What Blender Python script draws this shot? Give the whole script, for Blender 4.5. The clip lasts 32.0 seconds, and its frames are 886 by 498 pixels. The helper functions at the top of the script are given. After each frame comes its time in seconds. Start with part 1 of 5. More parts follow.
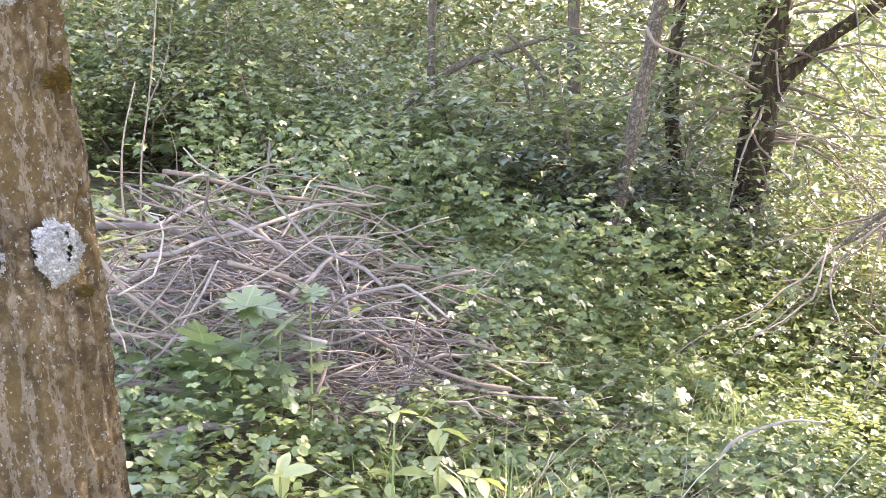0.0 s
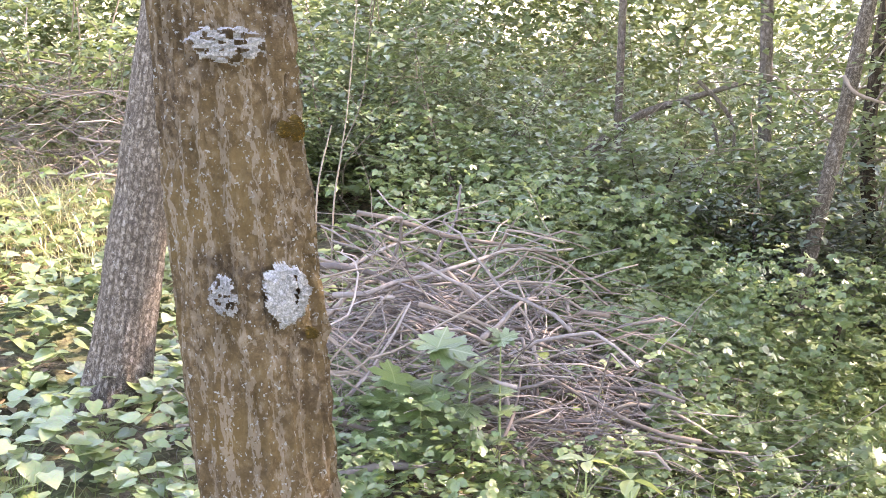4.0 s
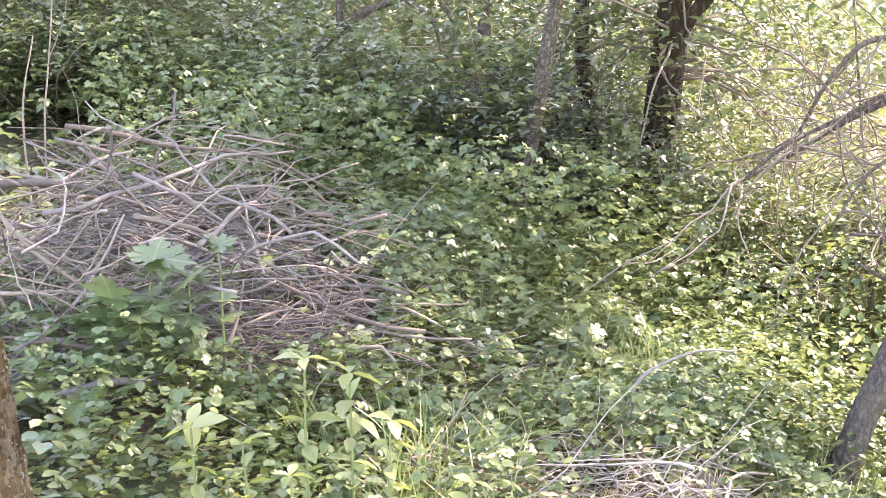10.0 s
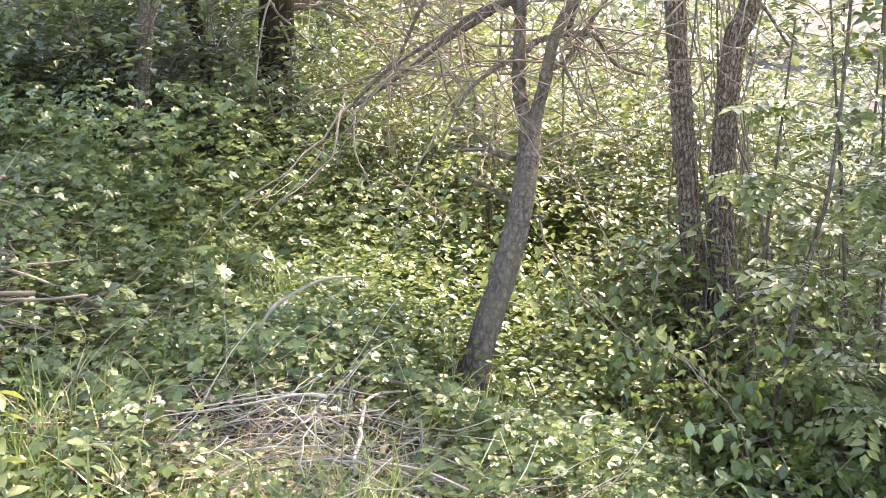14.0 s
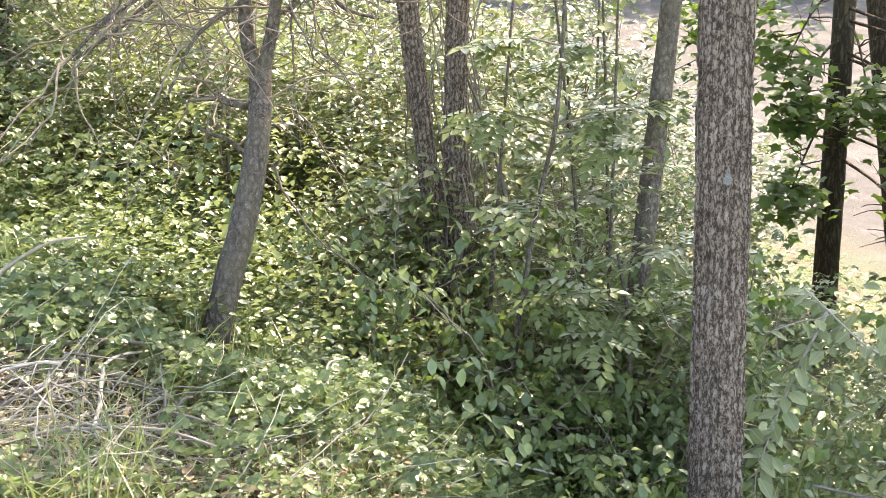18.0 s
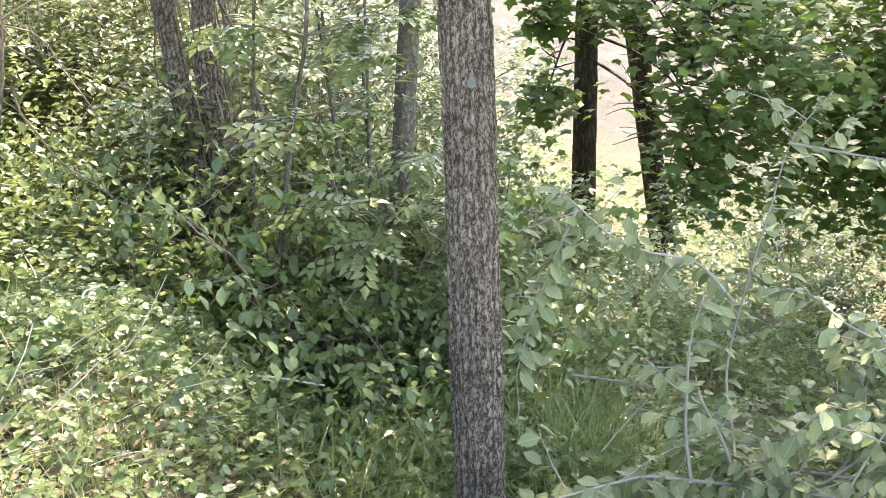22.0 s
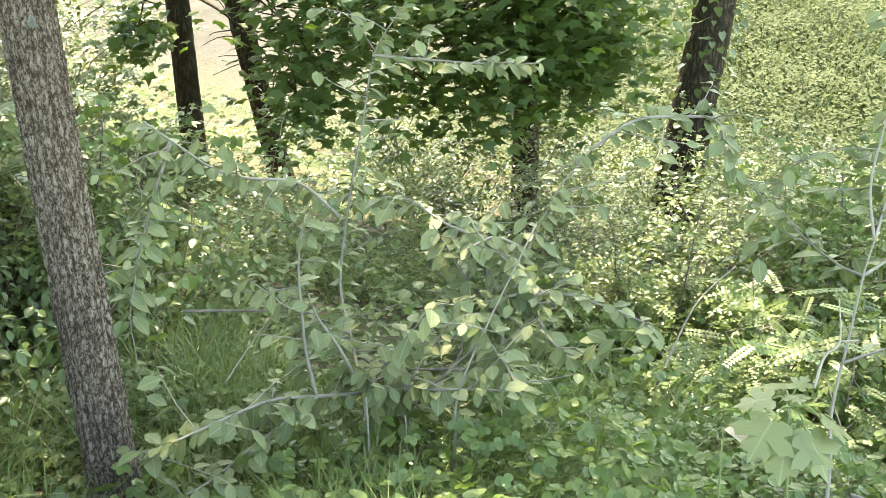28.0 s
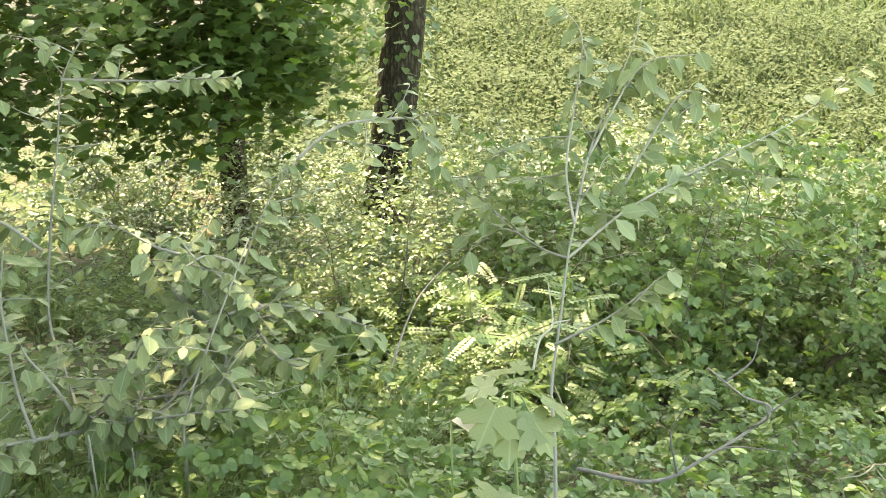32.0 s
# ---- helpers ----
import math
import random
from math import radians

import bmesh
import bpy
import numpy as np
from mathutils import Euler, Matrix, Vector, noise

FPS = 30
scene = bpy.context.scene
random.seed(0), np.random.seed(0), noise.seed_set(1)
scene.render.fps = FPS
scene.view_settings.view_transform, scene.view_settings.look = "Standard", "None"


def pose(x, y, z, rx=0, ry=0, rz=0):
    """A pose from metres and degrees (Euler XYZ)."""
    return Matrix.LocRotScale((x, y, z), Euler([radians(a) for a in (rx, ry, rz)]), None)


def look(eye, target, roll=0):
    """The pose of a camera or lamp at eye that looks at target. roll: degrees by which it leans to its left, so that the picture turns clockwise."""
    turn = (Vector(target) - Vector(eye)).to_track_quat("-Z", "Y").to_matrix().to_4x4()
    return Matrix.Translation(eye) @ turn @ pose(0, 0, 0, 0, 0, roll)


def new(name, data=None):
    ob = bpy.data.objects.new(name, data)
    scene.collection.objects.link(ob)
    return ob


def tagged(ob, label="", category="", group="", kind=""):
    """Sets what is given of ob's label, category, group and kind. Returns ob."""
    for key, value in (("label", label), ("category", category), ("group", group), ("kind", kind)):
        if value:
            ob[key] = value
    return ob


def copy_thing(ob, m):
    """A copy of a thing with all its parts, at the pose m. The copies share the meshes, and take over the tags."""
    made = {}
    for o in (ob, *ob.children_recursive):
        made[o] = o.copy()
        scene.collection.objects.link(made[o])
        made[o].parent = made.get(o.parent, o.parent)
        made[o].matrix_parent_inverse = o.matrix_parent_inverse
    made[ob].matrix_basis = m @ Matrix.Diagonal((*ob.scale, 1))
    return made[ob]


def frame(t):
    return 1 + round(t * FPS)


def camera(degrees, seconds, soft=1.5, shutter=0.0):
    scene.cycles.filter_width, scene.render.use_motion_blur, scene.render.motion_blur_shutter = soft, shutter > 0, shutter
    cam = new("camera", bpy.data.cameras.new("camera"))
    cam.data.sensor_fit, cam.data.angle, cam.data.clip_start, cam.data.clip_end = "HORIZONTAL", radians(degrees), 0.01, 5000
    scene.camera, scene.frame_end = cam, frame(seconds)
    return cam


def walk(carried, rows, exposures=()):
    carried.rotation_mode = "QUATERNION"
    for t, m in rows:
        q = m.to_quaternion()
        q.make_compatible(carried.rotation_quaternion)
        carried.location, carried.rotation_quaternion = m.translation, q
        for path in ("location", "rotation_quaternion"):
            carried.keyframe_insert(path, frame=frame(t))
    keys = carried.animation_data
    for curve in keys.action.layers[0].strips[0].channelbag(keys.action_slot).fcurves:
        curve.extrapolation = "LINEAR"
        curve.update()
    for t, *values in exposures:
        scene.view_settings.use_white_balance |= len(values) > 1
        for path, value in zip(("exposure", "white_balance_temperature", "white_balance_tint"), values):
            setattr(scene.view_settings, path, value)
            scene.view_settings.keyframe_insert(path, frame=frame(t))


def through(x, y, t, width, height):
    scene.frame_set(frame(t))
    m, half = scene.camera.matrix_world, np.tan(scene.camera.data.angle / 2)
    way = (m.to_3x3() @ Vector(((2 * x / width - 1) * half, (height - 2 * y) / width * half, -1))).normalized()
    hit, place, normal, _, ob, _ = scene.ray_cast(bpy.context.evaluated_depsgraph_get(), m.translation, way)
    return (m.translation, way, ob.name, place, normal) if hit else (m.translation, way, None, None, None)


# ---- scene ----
cam = camera(38.45, 32.0, soft=0.7)
ROWS = [
    (0.0, -0.0072, 0.0019, 1.6004, 79.016, -0.459, -0.005),
    (0.5, -0.0193, 0.0008, 1.5999, 79.238, -0.502, 0.779),
    (1.0, -0.0276, 0.0001, 1.6015, 79.207, -0.534, 1.889),
    (1.5, -0.0295, -0.0048, 1.6069, 79.384, -0.555, 2.904),
    (2.0, -0.0390, -0.0006, 1.6089, 79.691, -0.550, 3.577),
    (2.5, -0.0528, -0.0062, 1.6108, 80.011, -0.621, 4.611),
    (3.0, -0.0584, -0.0056, 1.6118, 80.296, -0.647, 5.476),
    (3.5, -0.0629, -0.0113, 1.6137, 80.592, -0.816, 6.380),
    (4.0, -0.0686, -0.0180, 1.6143, 80.852, -0.582, 7.982),
    (4.5, -0.0698, -0.0194, 1.6136, 80.903, -0.471, 8.758),
    (6.5, -0.0490, -0.0169, 1.6152, 80.151, -0.823, 7.666),
    (7.0, -0.0361, -0.0133, 1.6130, 79.634, -0.734, 6.451),
    (7.5, -0.0282, -0.0095, 1.6093, 79.169, -0.508, 5.613),
    (8.0, -0.0216, -0.0092, 1.6064, 78.505, -0.058, 3.942),
    (8.5, -0.0037, -0.0038, 1.6039, 77.789, 0.248, 1.656),
    (9.0, 0.0167, -0.0070, 1.6041, 77.493, 0.727, -1.028),
    (9.5, 0.0233, -0.0036, 1.5971, 77.092, 0.799, -2.369),
    (10.0, 0.0475, -0.0011, 1.5856, 76.640, 0.902, -3.777),
    (10.5, 0.0675, 0.0093, 1.5764, 76.139, 1.597, -6.831),
    (11.0, 0.0740, 0.0146, 1.5764, 75.792, 1.465, -8.821),
    (11.5, 0.0772, 0.0187, 1.5730, 75.496, 1.492, -9.835),
    (12.0, 0.0964, 0.0245, 1.5676, 75.121, 1.676, -10.566),
    (12.5, 0.1238, 0.0388, 1.5697, 74.402, 1.898, -13.048),
    (13.0, 0.1349, 0.0421, 1.5645, 73.942, 1.989, -16.236),
    (13.5, 0.1542, 0.0372, 1.5667, 73.610, 2.256, -18.131),
    (14.0, 0.1738, 0.0398, 1.5642, 73.251, 2.542, -20.559),
    (14.5, 0.1838, 0.0404, 1.5717, 72.797, 2.527, -23.121),
    (16.5, 0.2119, 0.0379, 1.5760, 71.657, 2.501, -25.432),
    (17.0, 0.2277, 0.0408, 1.5704, 70.987, 2.574, -28.602),
    (17.5, 0.2333, 0.0363, 1.5683, 70.585, 2.553, -30.758),
    (18.0, 0.2292, 0.0313, 1.5651, 70.266, 2.289, -32.230),
    (18.5, 0.2365, 0.0294, 1.5600, 69.871, 2.017, -33.293),
    (19.0, 0.2417, 0.0275, 1.5590, 69.438, 1.623, -34.410),
    (19.5, 0.2493, 0.0245, 1.5573, 68.965, 1.558, -35.371),
    (20.0, 0.2600, 0.0185, 1.5528, 68.379, 1.348, -36.709),
    (20.5, 0.2681, 0.0140, 1.5520, 67.410, 0.989, -38.280),
    (21.0, 0.2844, 0.0062, 1.5496, 66.859, 1.178, -39.860),
    (21.5, 0.2928, -0.0059, 1.5459, 66.462, 1.541, -41.686),
    (22.0, 0.2960, -0.0116, 1.5440, 66.082, 1.857, -42.827),
    (22.5, 0.3002, -0.0176, 1.5415, 65.716, 2.052, -43.447),
    (23.0, 0.3047, -0.0253, 1.5372, 65.215, 2.131, -45.071),
    (23.5, 0.3037, -0.0308, 1.5370, 64.725, 1.920, -46.572),
    (24.0, 0.3133, -0.0391, 1.5334, 64.306, 1.604, -47.980),
    (24.5, 0.3231, -0.0448, 1.5312, 63.910, 1.434, -49.623),
    (25.0, 0.3334, -0.0496, 1.5295, 63.527, 1.510, -51.275),
    (25.5, 0.3380, -0.0561, 1.5302, 63.200, 1.234, -53.051),
    (27.5, 0.3668, -0.0825, 1.5243, 62.626, 1.451, -58.602),
    (28.0, 0.3819, -0.0983, 1.5192, 62.398, 1.508, -60.775),
    (28.5, 0.3908, -0.1090, 1.5134, 62.167, 1.506, -63.672),
    (29.0, 0.3922, -0.1098, 1.5122, 62.060, 1.188, -65.755),
    (29.5, 0.3917, -0.1121, 1.5106, 61.947, 0.798, -67.262),
    (30.0, 0.3932, -0.1164, 1.5080, 62.010, 0.515, -68.667),
    (30.5, 0.3931, -0.1161, 1.5064, 62.209, 0.505, -70.362),
    (31.0, 0.3917, -0.1164, 1.5057, 62.176, 0.596, -71.788),
    (31.5, 0.3947, -0.1129, 1.5069, 62.411, 0.554, -73.534),
    (32.0, 0.3953, -0.1092, 1.5066, 62.657, 0.662, -74.556),
]
walk(cam, [(t, pose(*p)) for t, *p in ROWS], [(0.0, 3.64, 8000, 29), (10.0, 3.62, 8000, 29), (12.0, 3.48, 7900, 26), (14.0, 3.14, 8300, 20), (17.0, 3.12, 8400, 16), (20.0, 3.22, 8400, 15), (25.0, 3.36, 8400, 4), (32.0, 3.24, 11600, -5)])

# ---- light ----
SUN_AZ, SUN_EL = 60.0, 52.0          # degrees from the y axis towards x, and above the horizon
world = bpy.data.worlds.new("world")
scene.world = world
world.use_nodes = True
wn = world.node_tree.nodes
sky = wn.new("ShaderNodeTexSky")
sky.sky_type, sky.sun_disc = "NISHITA", False
sky.sun_elevation, sky.sun_rotation = radians(SUN_EL), radians(SUN_AZ)
world.node_tree.links.new(sky.outputs[0], wn["Background"].inputs[0])
wn["Background"].inputs[1].default_value = 0.15
sun = new("sun", bpy.data.lights.new("sun", "SUN"))
sun.data.energy, sun.data.angle, sun.data.color = 2.2, radians(0.6), (1.0, 0.95, 0.87)
sun_way = Vector((math.sin(radians(SUN_AZ)) * math.cos(radians(SUN_EL)), math.cos(radians(SUN_AZ)) * math.cos(radians(SUN_EL)), math.sin(radians(SUN_EL))))
sun.matrix_world = look(sun_way * 40, (0, 0, 0))


# ---- materials ----
def material(name):
    m = bpy.data.materials.new(name)
    m.use_nodes = True
    nt = m.node_tree
    return m, nt, nt.nodes["Principled BSDF"]


def node(nt, kind, **values):
    n = nt.nodes.new(kind)
    for k, v in values.items():
        n.inputs[k.replace("_", " ")].default_value = v
    return n


def ramp(nt, fac, stops):
    r = nt.nodes.new("ShaderNodeValToRGB")
    e = r.color_ramp.elements
    while len(e) < len(stops):
        e.new(0.5)
    for el, (p, c) in zip(e, stops):
        el.position, el.color = p, (*c, 1)
    nt.links.new(fac, r.inputs[0])
    return r.outputs[0]


def leaf_material(name, stops, through=0.42, gloss=0.28, by_object=False, glow=(0.21, 0.27, 0.13)):
    """Leaves: each one has its own tint, veined and blotched, and lets some light through."""
    m, nt, b = material(name)
    L = nt.links.new
    rnd = nt.nodes.new("ShaderNodeObjectInfo").outputs["Random"] if by_object else nt.nodes.new("ShaderNodeNewGeometry").outputs["Random Per Island"]
    tex = nt.nodes.new("ShaderNodeTexCoord")
    big = node(nt, "ShaderNodeTexNoise", Scale=1.3, Detail=2.0)
    L(tex.outputs["Object"], big.inputs["Vector"])
    fine = node(nt, "ShaderNodeTexNoise", Scale=90.0, Detail=3.0)
    L(tex.outputs["Object"], fine.inputs["Vector"])
    add = nt.nodes.new("ShaderNodeMath")
    add.operation = "MULTIPLY_ADD"
    add.inputs[1].default_value, add.inputs[2].default_value = 0.5, -0.25
    L(big.outputs[0], add.inputs[0])
    add2 = nt.nodes.new("ShaderNodeMath")
    L(rnd, add2.inputs[0]), L(add.outputs[0], add2.inputs[1])
    col = ramp(nt, add2.outputs[0], stops)
    mix = nt.nodes.new("ShaderNodeMix")
    mix.data_type, mix.blend_type = "RGBA", "OVERLAY"
    mix.inputs[0].default_value = 0.35
    L(col, mix.inputs[6]), L(fine.outputs[1], mix.inputs[7])
    if by_object:
        sep = nt.nodes.new("ShaderNodeSeparateXYZ")
        L(tex.outputs["Object"], sep.inputs[0])
        ax = nt.nodes.new("ShaderNodeMath")
        ax.operation = "ABSOLUTE"
        L(sep.outputs[0], ax.inputs[0])
        rib = ramp(nt, ax.outputs[0], [(0.0, (0.55, 0.55, 0.55)), (0.010, (0.55, 0.55, 0.55)), (0.028, (0, 0, 0))])
        sl = nt.nodes.new("ShaderNodeMath")
        sl.operation = "MULTIPLY_ADD"
        sl.inputs[1].default_value = -0.8
        L(ax.outputs[0], sl.inputs[0]), L(sep.outputs[1], sl.inputs[2])
        wv = nt.nodes.new("ShaderNodeMath")
        wv.operation = "MULTIPLY"
        wv.inputs[1].default_value = 58.0
        L(sl.outputs[0], wv.inputs[0])
        sn = nt.nodes.new("ShaderNodeMath")
        sn.operation = "SINE"
        L(wv.outputs[0], sn.inputs[0])
        ribs = ramp(nt, sn.outputs[0], [(0.75, (0, 0, 0)), (0.98, (0.18, 0.18, 0.18))])
        mxr = nt.nodes.new("ShaderNodeMath")
        mxr.operation = "MAXIMUM"
        L(rib, mxr.inputs[0]), L(ribs, mxr.inputs[1])
        vm = nt.nodes.new("ShaderNodeMix")
        vm.data_type = "RGBA"
        L(mxr.outputs[0], vm.inputs[0]), L(mix.outputs[2], vm.inputs[6])
        vm.inputs[7].default_value = (0.34, 0.37, 0.22, 1)
        mix = vm
    sat = node(nt, "ShaderNodeHueSaturation", Saturation=1.0, Value=1.0)
    L(mix.outputs[2], sat.inputs["Color"])
    L(sat.outputs[0], b.inputs["Base Color"])
    b.inputs["Roughness"].default_value = gloss
    b.inputs["Specular IOR Level"].default_value = 0.75
    bump = node(nt, "ShaderNodeBump", Strength=0.35, Distance=0.004)
    L(fine.outputs[0], bump.inputs["Height"]), L(bump.outputs[0], b.inputs["Normal"])
    tr = nt.nodes.new("ShaderNodeBsdfTranslucent")
    gm = nt.nodes.new("ShaderNodeMix")
    gm.data_type = "RGBA"
    gm.inputs[0].default_value = 0.55
    L(mix.outputs[2], gm.inputs[6])
    gm.inputs[7].default_value = (*glow, 1)
    L(gm.outputs[2], tr.inputs[0])
    sh = nt.nodes.new("ShaderNodeMixShader")
    sh.inputs[0].default_value = through
    L(b.outputs[0], sh.inputs[1]), L(tr.outputs[0], sh.inputs[2])
    L(sh.outputs[0], nt.nodes["Material Output"].inputs[0])
    return m


def bark_material(name, stops, moss=None, lichen=0.0, scale=(30, 30, 5), depth=0.006, fleck=160.0, veins=None, furrow=False):
    """Ridged bark stretched along the trunk, with moss tinting and pale lichen flecks."""
    m, nt, b = material(name)
    L = nt.links.new
    tex = nt.nodes.new("ShaderNodeTexCoord")
    mp = nt.nodes.new("ShaderNodeMapping")
    mp.inputs["Scale"].default_value = scale
    L(tex.outputs["Object"], mp.inputs[0])
    n1 = node(nt, "ShaderNodeTexNoise", Scale=1.0, Detail=8.0, Roughness=0.65, Distortion=0.6)
    L(mp.outputs[0], n1.inputs["Vector"])
    fine = node(nt, "ShaderNodeTexNoise", Scale=scale[0] * 3.2, Detail=7.0, Roughness=0.8)
    L(tex.outputs["Object"], fine.inputs["Vector"])
    bend = nt.nodes.new("ShaderNodeVectorMath")
    bend.operation = "MULTIPLY_ADD"
    bend.inputs[1].default_value = (1.1, 1.1, 1.1)
    L(n1.outputs[1], bend.inputs[0]), L(mp.outputs[0], bend.inputs[2])
    plate = nt.nodes.new("ShaderNodeTexVoronoi")
    plate.feature = "DISTANCE_TO_EDGE"
    plate.inputs["Scale"].default_value = 0.85
    L(bend.outputs[0], plate.inputs["Vector"])
    gap = node(nt, "ShaderNodeMapRange")
    gap.inputs[2].default_value = 0.38
    L(plate.outputs["Distance"], gap.inputs[0])
    mixed = nt.nodes.new("ShaderNodeMath")
    mixed.operation = "MULTIPLY_ADD"
    mixed.inputs[1].default_value = 0.22
    L(gap.outputs[0], mixed.inputs[0])
    half = nt.nodes.new("ShaderNodeMath")
    half.operation = "MULTIPLY_ADD"
    half.inputs[1].default_value, half.inputs[2].default_value = 0.6, -0.24
    L(n1.outputs[0], half.inputs[0]), L(half.outputs[0], mixed.inputs[2])
    whole = nt.nodes.new("ShaderNodeMath")
    whole.operation = "MULTIPLY_ADD"
    whole.inputs[1].default_value = 0.62
    L(fine.outputs[0], whole.inputs[0]), L(mixed.outputs[0], whole.inputs[2])
    stretch = node(nt, "ShaderNodeMapRange")
    stretch.inputs[1].default_value, stretch.inputs[2].default_value, stretch.inputs[3].default_value, stretch.inputs[4].default_value = 0.30, 0.86, 0.0, 1.0
    L(whole.outputs[0], stretch.inputs[0])
    col = ramp(nt, stretch.outputs[0], stops)
    big = node(nt, "ShaderNodeTexNoise", Scale=5.0, Detail=5.0, Roughness=0.7)
    L(tex.outputs["Object"], big.inputs["Vector"])
    if moss:
        mx = nt.nodes.new("ShaderNodeMix")
        mx.data_type = "RGBA"
        L(ramp(nt, big.outputs[0], [(0.40, (0, 0, 0)), (0.66, (0.75, 0.75, 0.75))]), mx.inputs[0])
        L(col, mx.inputs[6])
        mx.inputs[7].default_value = (*moss, 1)
        col = mx.outputs[2]
    if veins:
        wave = node(nt, "ShaderNodeTexWave", Scale=veins[0], Distortion=veins[1], Detail=3.0, Detail_Scale=veins[2], Detail_Roughness=0.6)
        along_trunk = nt.nodes.new("ShaderNodeMapping")
        along_trunk.inputs["Scale"].default_value = (1.0, 0.32, 1.0)
        L(tex.outputs["UV"], along_trunk.inputs[0]), L(along_trunk.outputs[0], wave.inputs["Vector"])
        rough = nt.nodes.new("ShaderNodeMath")
        rough.operation = "MULTIPLY_ADD"
        rough.inputs[1].default_value = 0.3
        L(fine.outputs[0], rough.inputs[0]), L(wave.outputs["Fac"], rough.inputs[2])
        if furrow:
            line = ramp(nt, rough.outputs[0], [(0.20, (0.9, 0.9, 0.9)), (0.36, (0.5, 0.5, 0.5)), (0.56, (0, 0, 0))])
        else:
            patch = nt.nodes.new("ShaderNodeMath")
            patch.operation = "MULTIPLY"
            L(ramp(nt, rough.outputs[0], [(0.955, (0, 0, 0)), (0.999, (0.5, 0.5, 0.5))]), patch.inputs[0])
            L(ramp(nt, big.outputs[0], [(0.36, (0.15, 0.15, 0.15)), (0.58, (1, 1, 1))]), patch.inputs[1])
            line = patch.outputs[0]
        mx = nt.nodes.new("ShaderNodeMix")
        mx.data_type = "RGBA"
        L(line, mx.inputs[0]), L(col, mx.inputs[6])
        mx.inputs[7].default_value = (*stops[0 if furrow else -1][1], 1)
        col = mx.outputs[2]
        rise = nt.nodes.new("ShaderNodeMath")
        rise.operation = "MULTIPLY_ADD"
        rise.inputs[1].default_value = -0.8 if furrow else 0.5
        L(line, rise.inputs[0]), L(whole.outputs[0], rise.inputs[2])
        whole = rise
    if lichen:
        v = node(nt, "ShaderNodeTexNoise", Scale=fleck, Detail=5.0, Roughness=0.65)
        L(tex.outputs["Object"], v.inputs["Vector"])
        v2 = node(nt, "ShaderNodeTexNoise", Scale=fleck * 2.7, Detail=2.0, Roughness=0.5)
        L(tex.outputs["Object"], v2.inputs["Vector"])
        more = nt.nodes.new("ShaderNodeMath")
        more.operation = "MAXIMUM"
        L(v.outputs[0], more.inputs[0]), L(v2.outputs[0], more.inputs[1])
        spots = ramp(nt, more.outputs[0], [(0.73 - lichen, (0, 0, 0)), (0.77 - lichen, (1, 1, 1))])
        mx = nt.nodes.new("ShaderNodeMix")
        mx.data_type = "RGBA"
        L(spots, mx.inputs[0]), L(col, mx.inputs[6])
        mx.inputs[7].default_value = (0.36, 0.36, 0.33, 1)
        col = mx.outputs[2]
    L(col, b.inputs["Base Color"])
    b.inputs["Roughness"].default_value = 0.9
    b.inputs["Specular IOR Level"].default_value = 0.2
    bump = node(nt, "ShaderNodeBump", Strength=0.9, Distance=depth)
    L(whole.outputs[0], bump.inputs["Height"]), L(bump.outputs[0], b.inputs["Normal"])
    return m


def twig_material(name, stops, rough=0.85):
    m, nt, b = material(name)
    L = nt.links.new
    rnd = nt.nodes.new("ShaderNodeObjectInfo").outputs["Random"]
    isl = nt.nodes.new("ShaderNodeNewGeometry").outputs["Random Per Island"]
    tex = nt.nodes.new("ShaderNodeTexCoord")
    n1 = node(nt, "ShaderNodeTexNoise", Scale=45.0, Detail=5.0)
    L(tex.outputs["Object"], n1.inputs["Vector"])
    s = nt.nodes.new("ShaderNodeMath")
    L(rnd, s.inputs[0]), L(isl, s.inputs[1])
    s2 = nt.nodes.new("ShaderNodeMath")
    L(s.outputs[0], s2.inputs[0]), L(n1.outputs[0], s2.inputs[1])
    s3 = nt.nodes.new("ShaderNodeMath")
    s3.operation = "MULTIPLY"
    s3.inputs[1].default_value = 0.4
    L(s2.outputs[0], s3.inputs[0])
    L(ramp(nt, s3.outputs[0], stops), b.inputs["Base Color"])
    b.inputs["Roughness"].default_value = rough
    bump = node(nt, "ShaderNodeBump", Strength=0.6, Distance=0.003)
    L(n1.outputs[0], bump.inputs["Height"]), L(bump.outputs[0], b.inputs["Normal"])
    return m


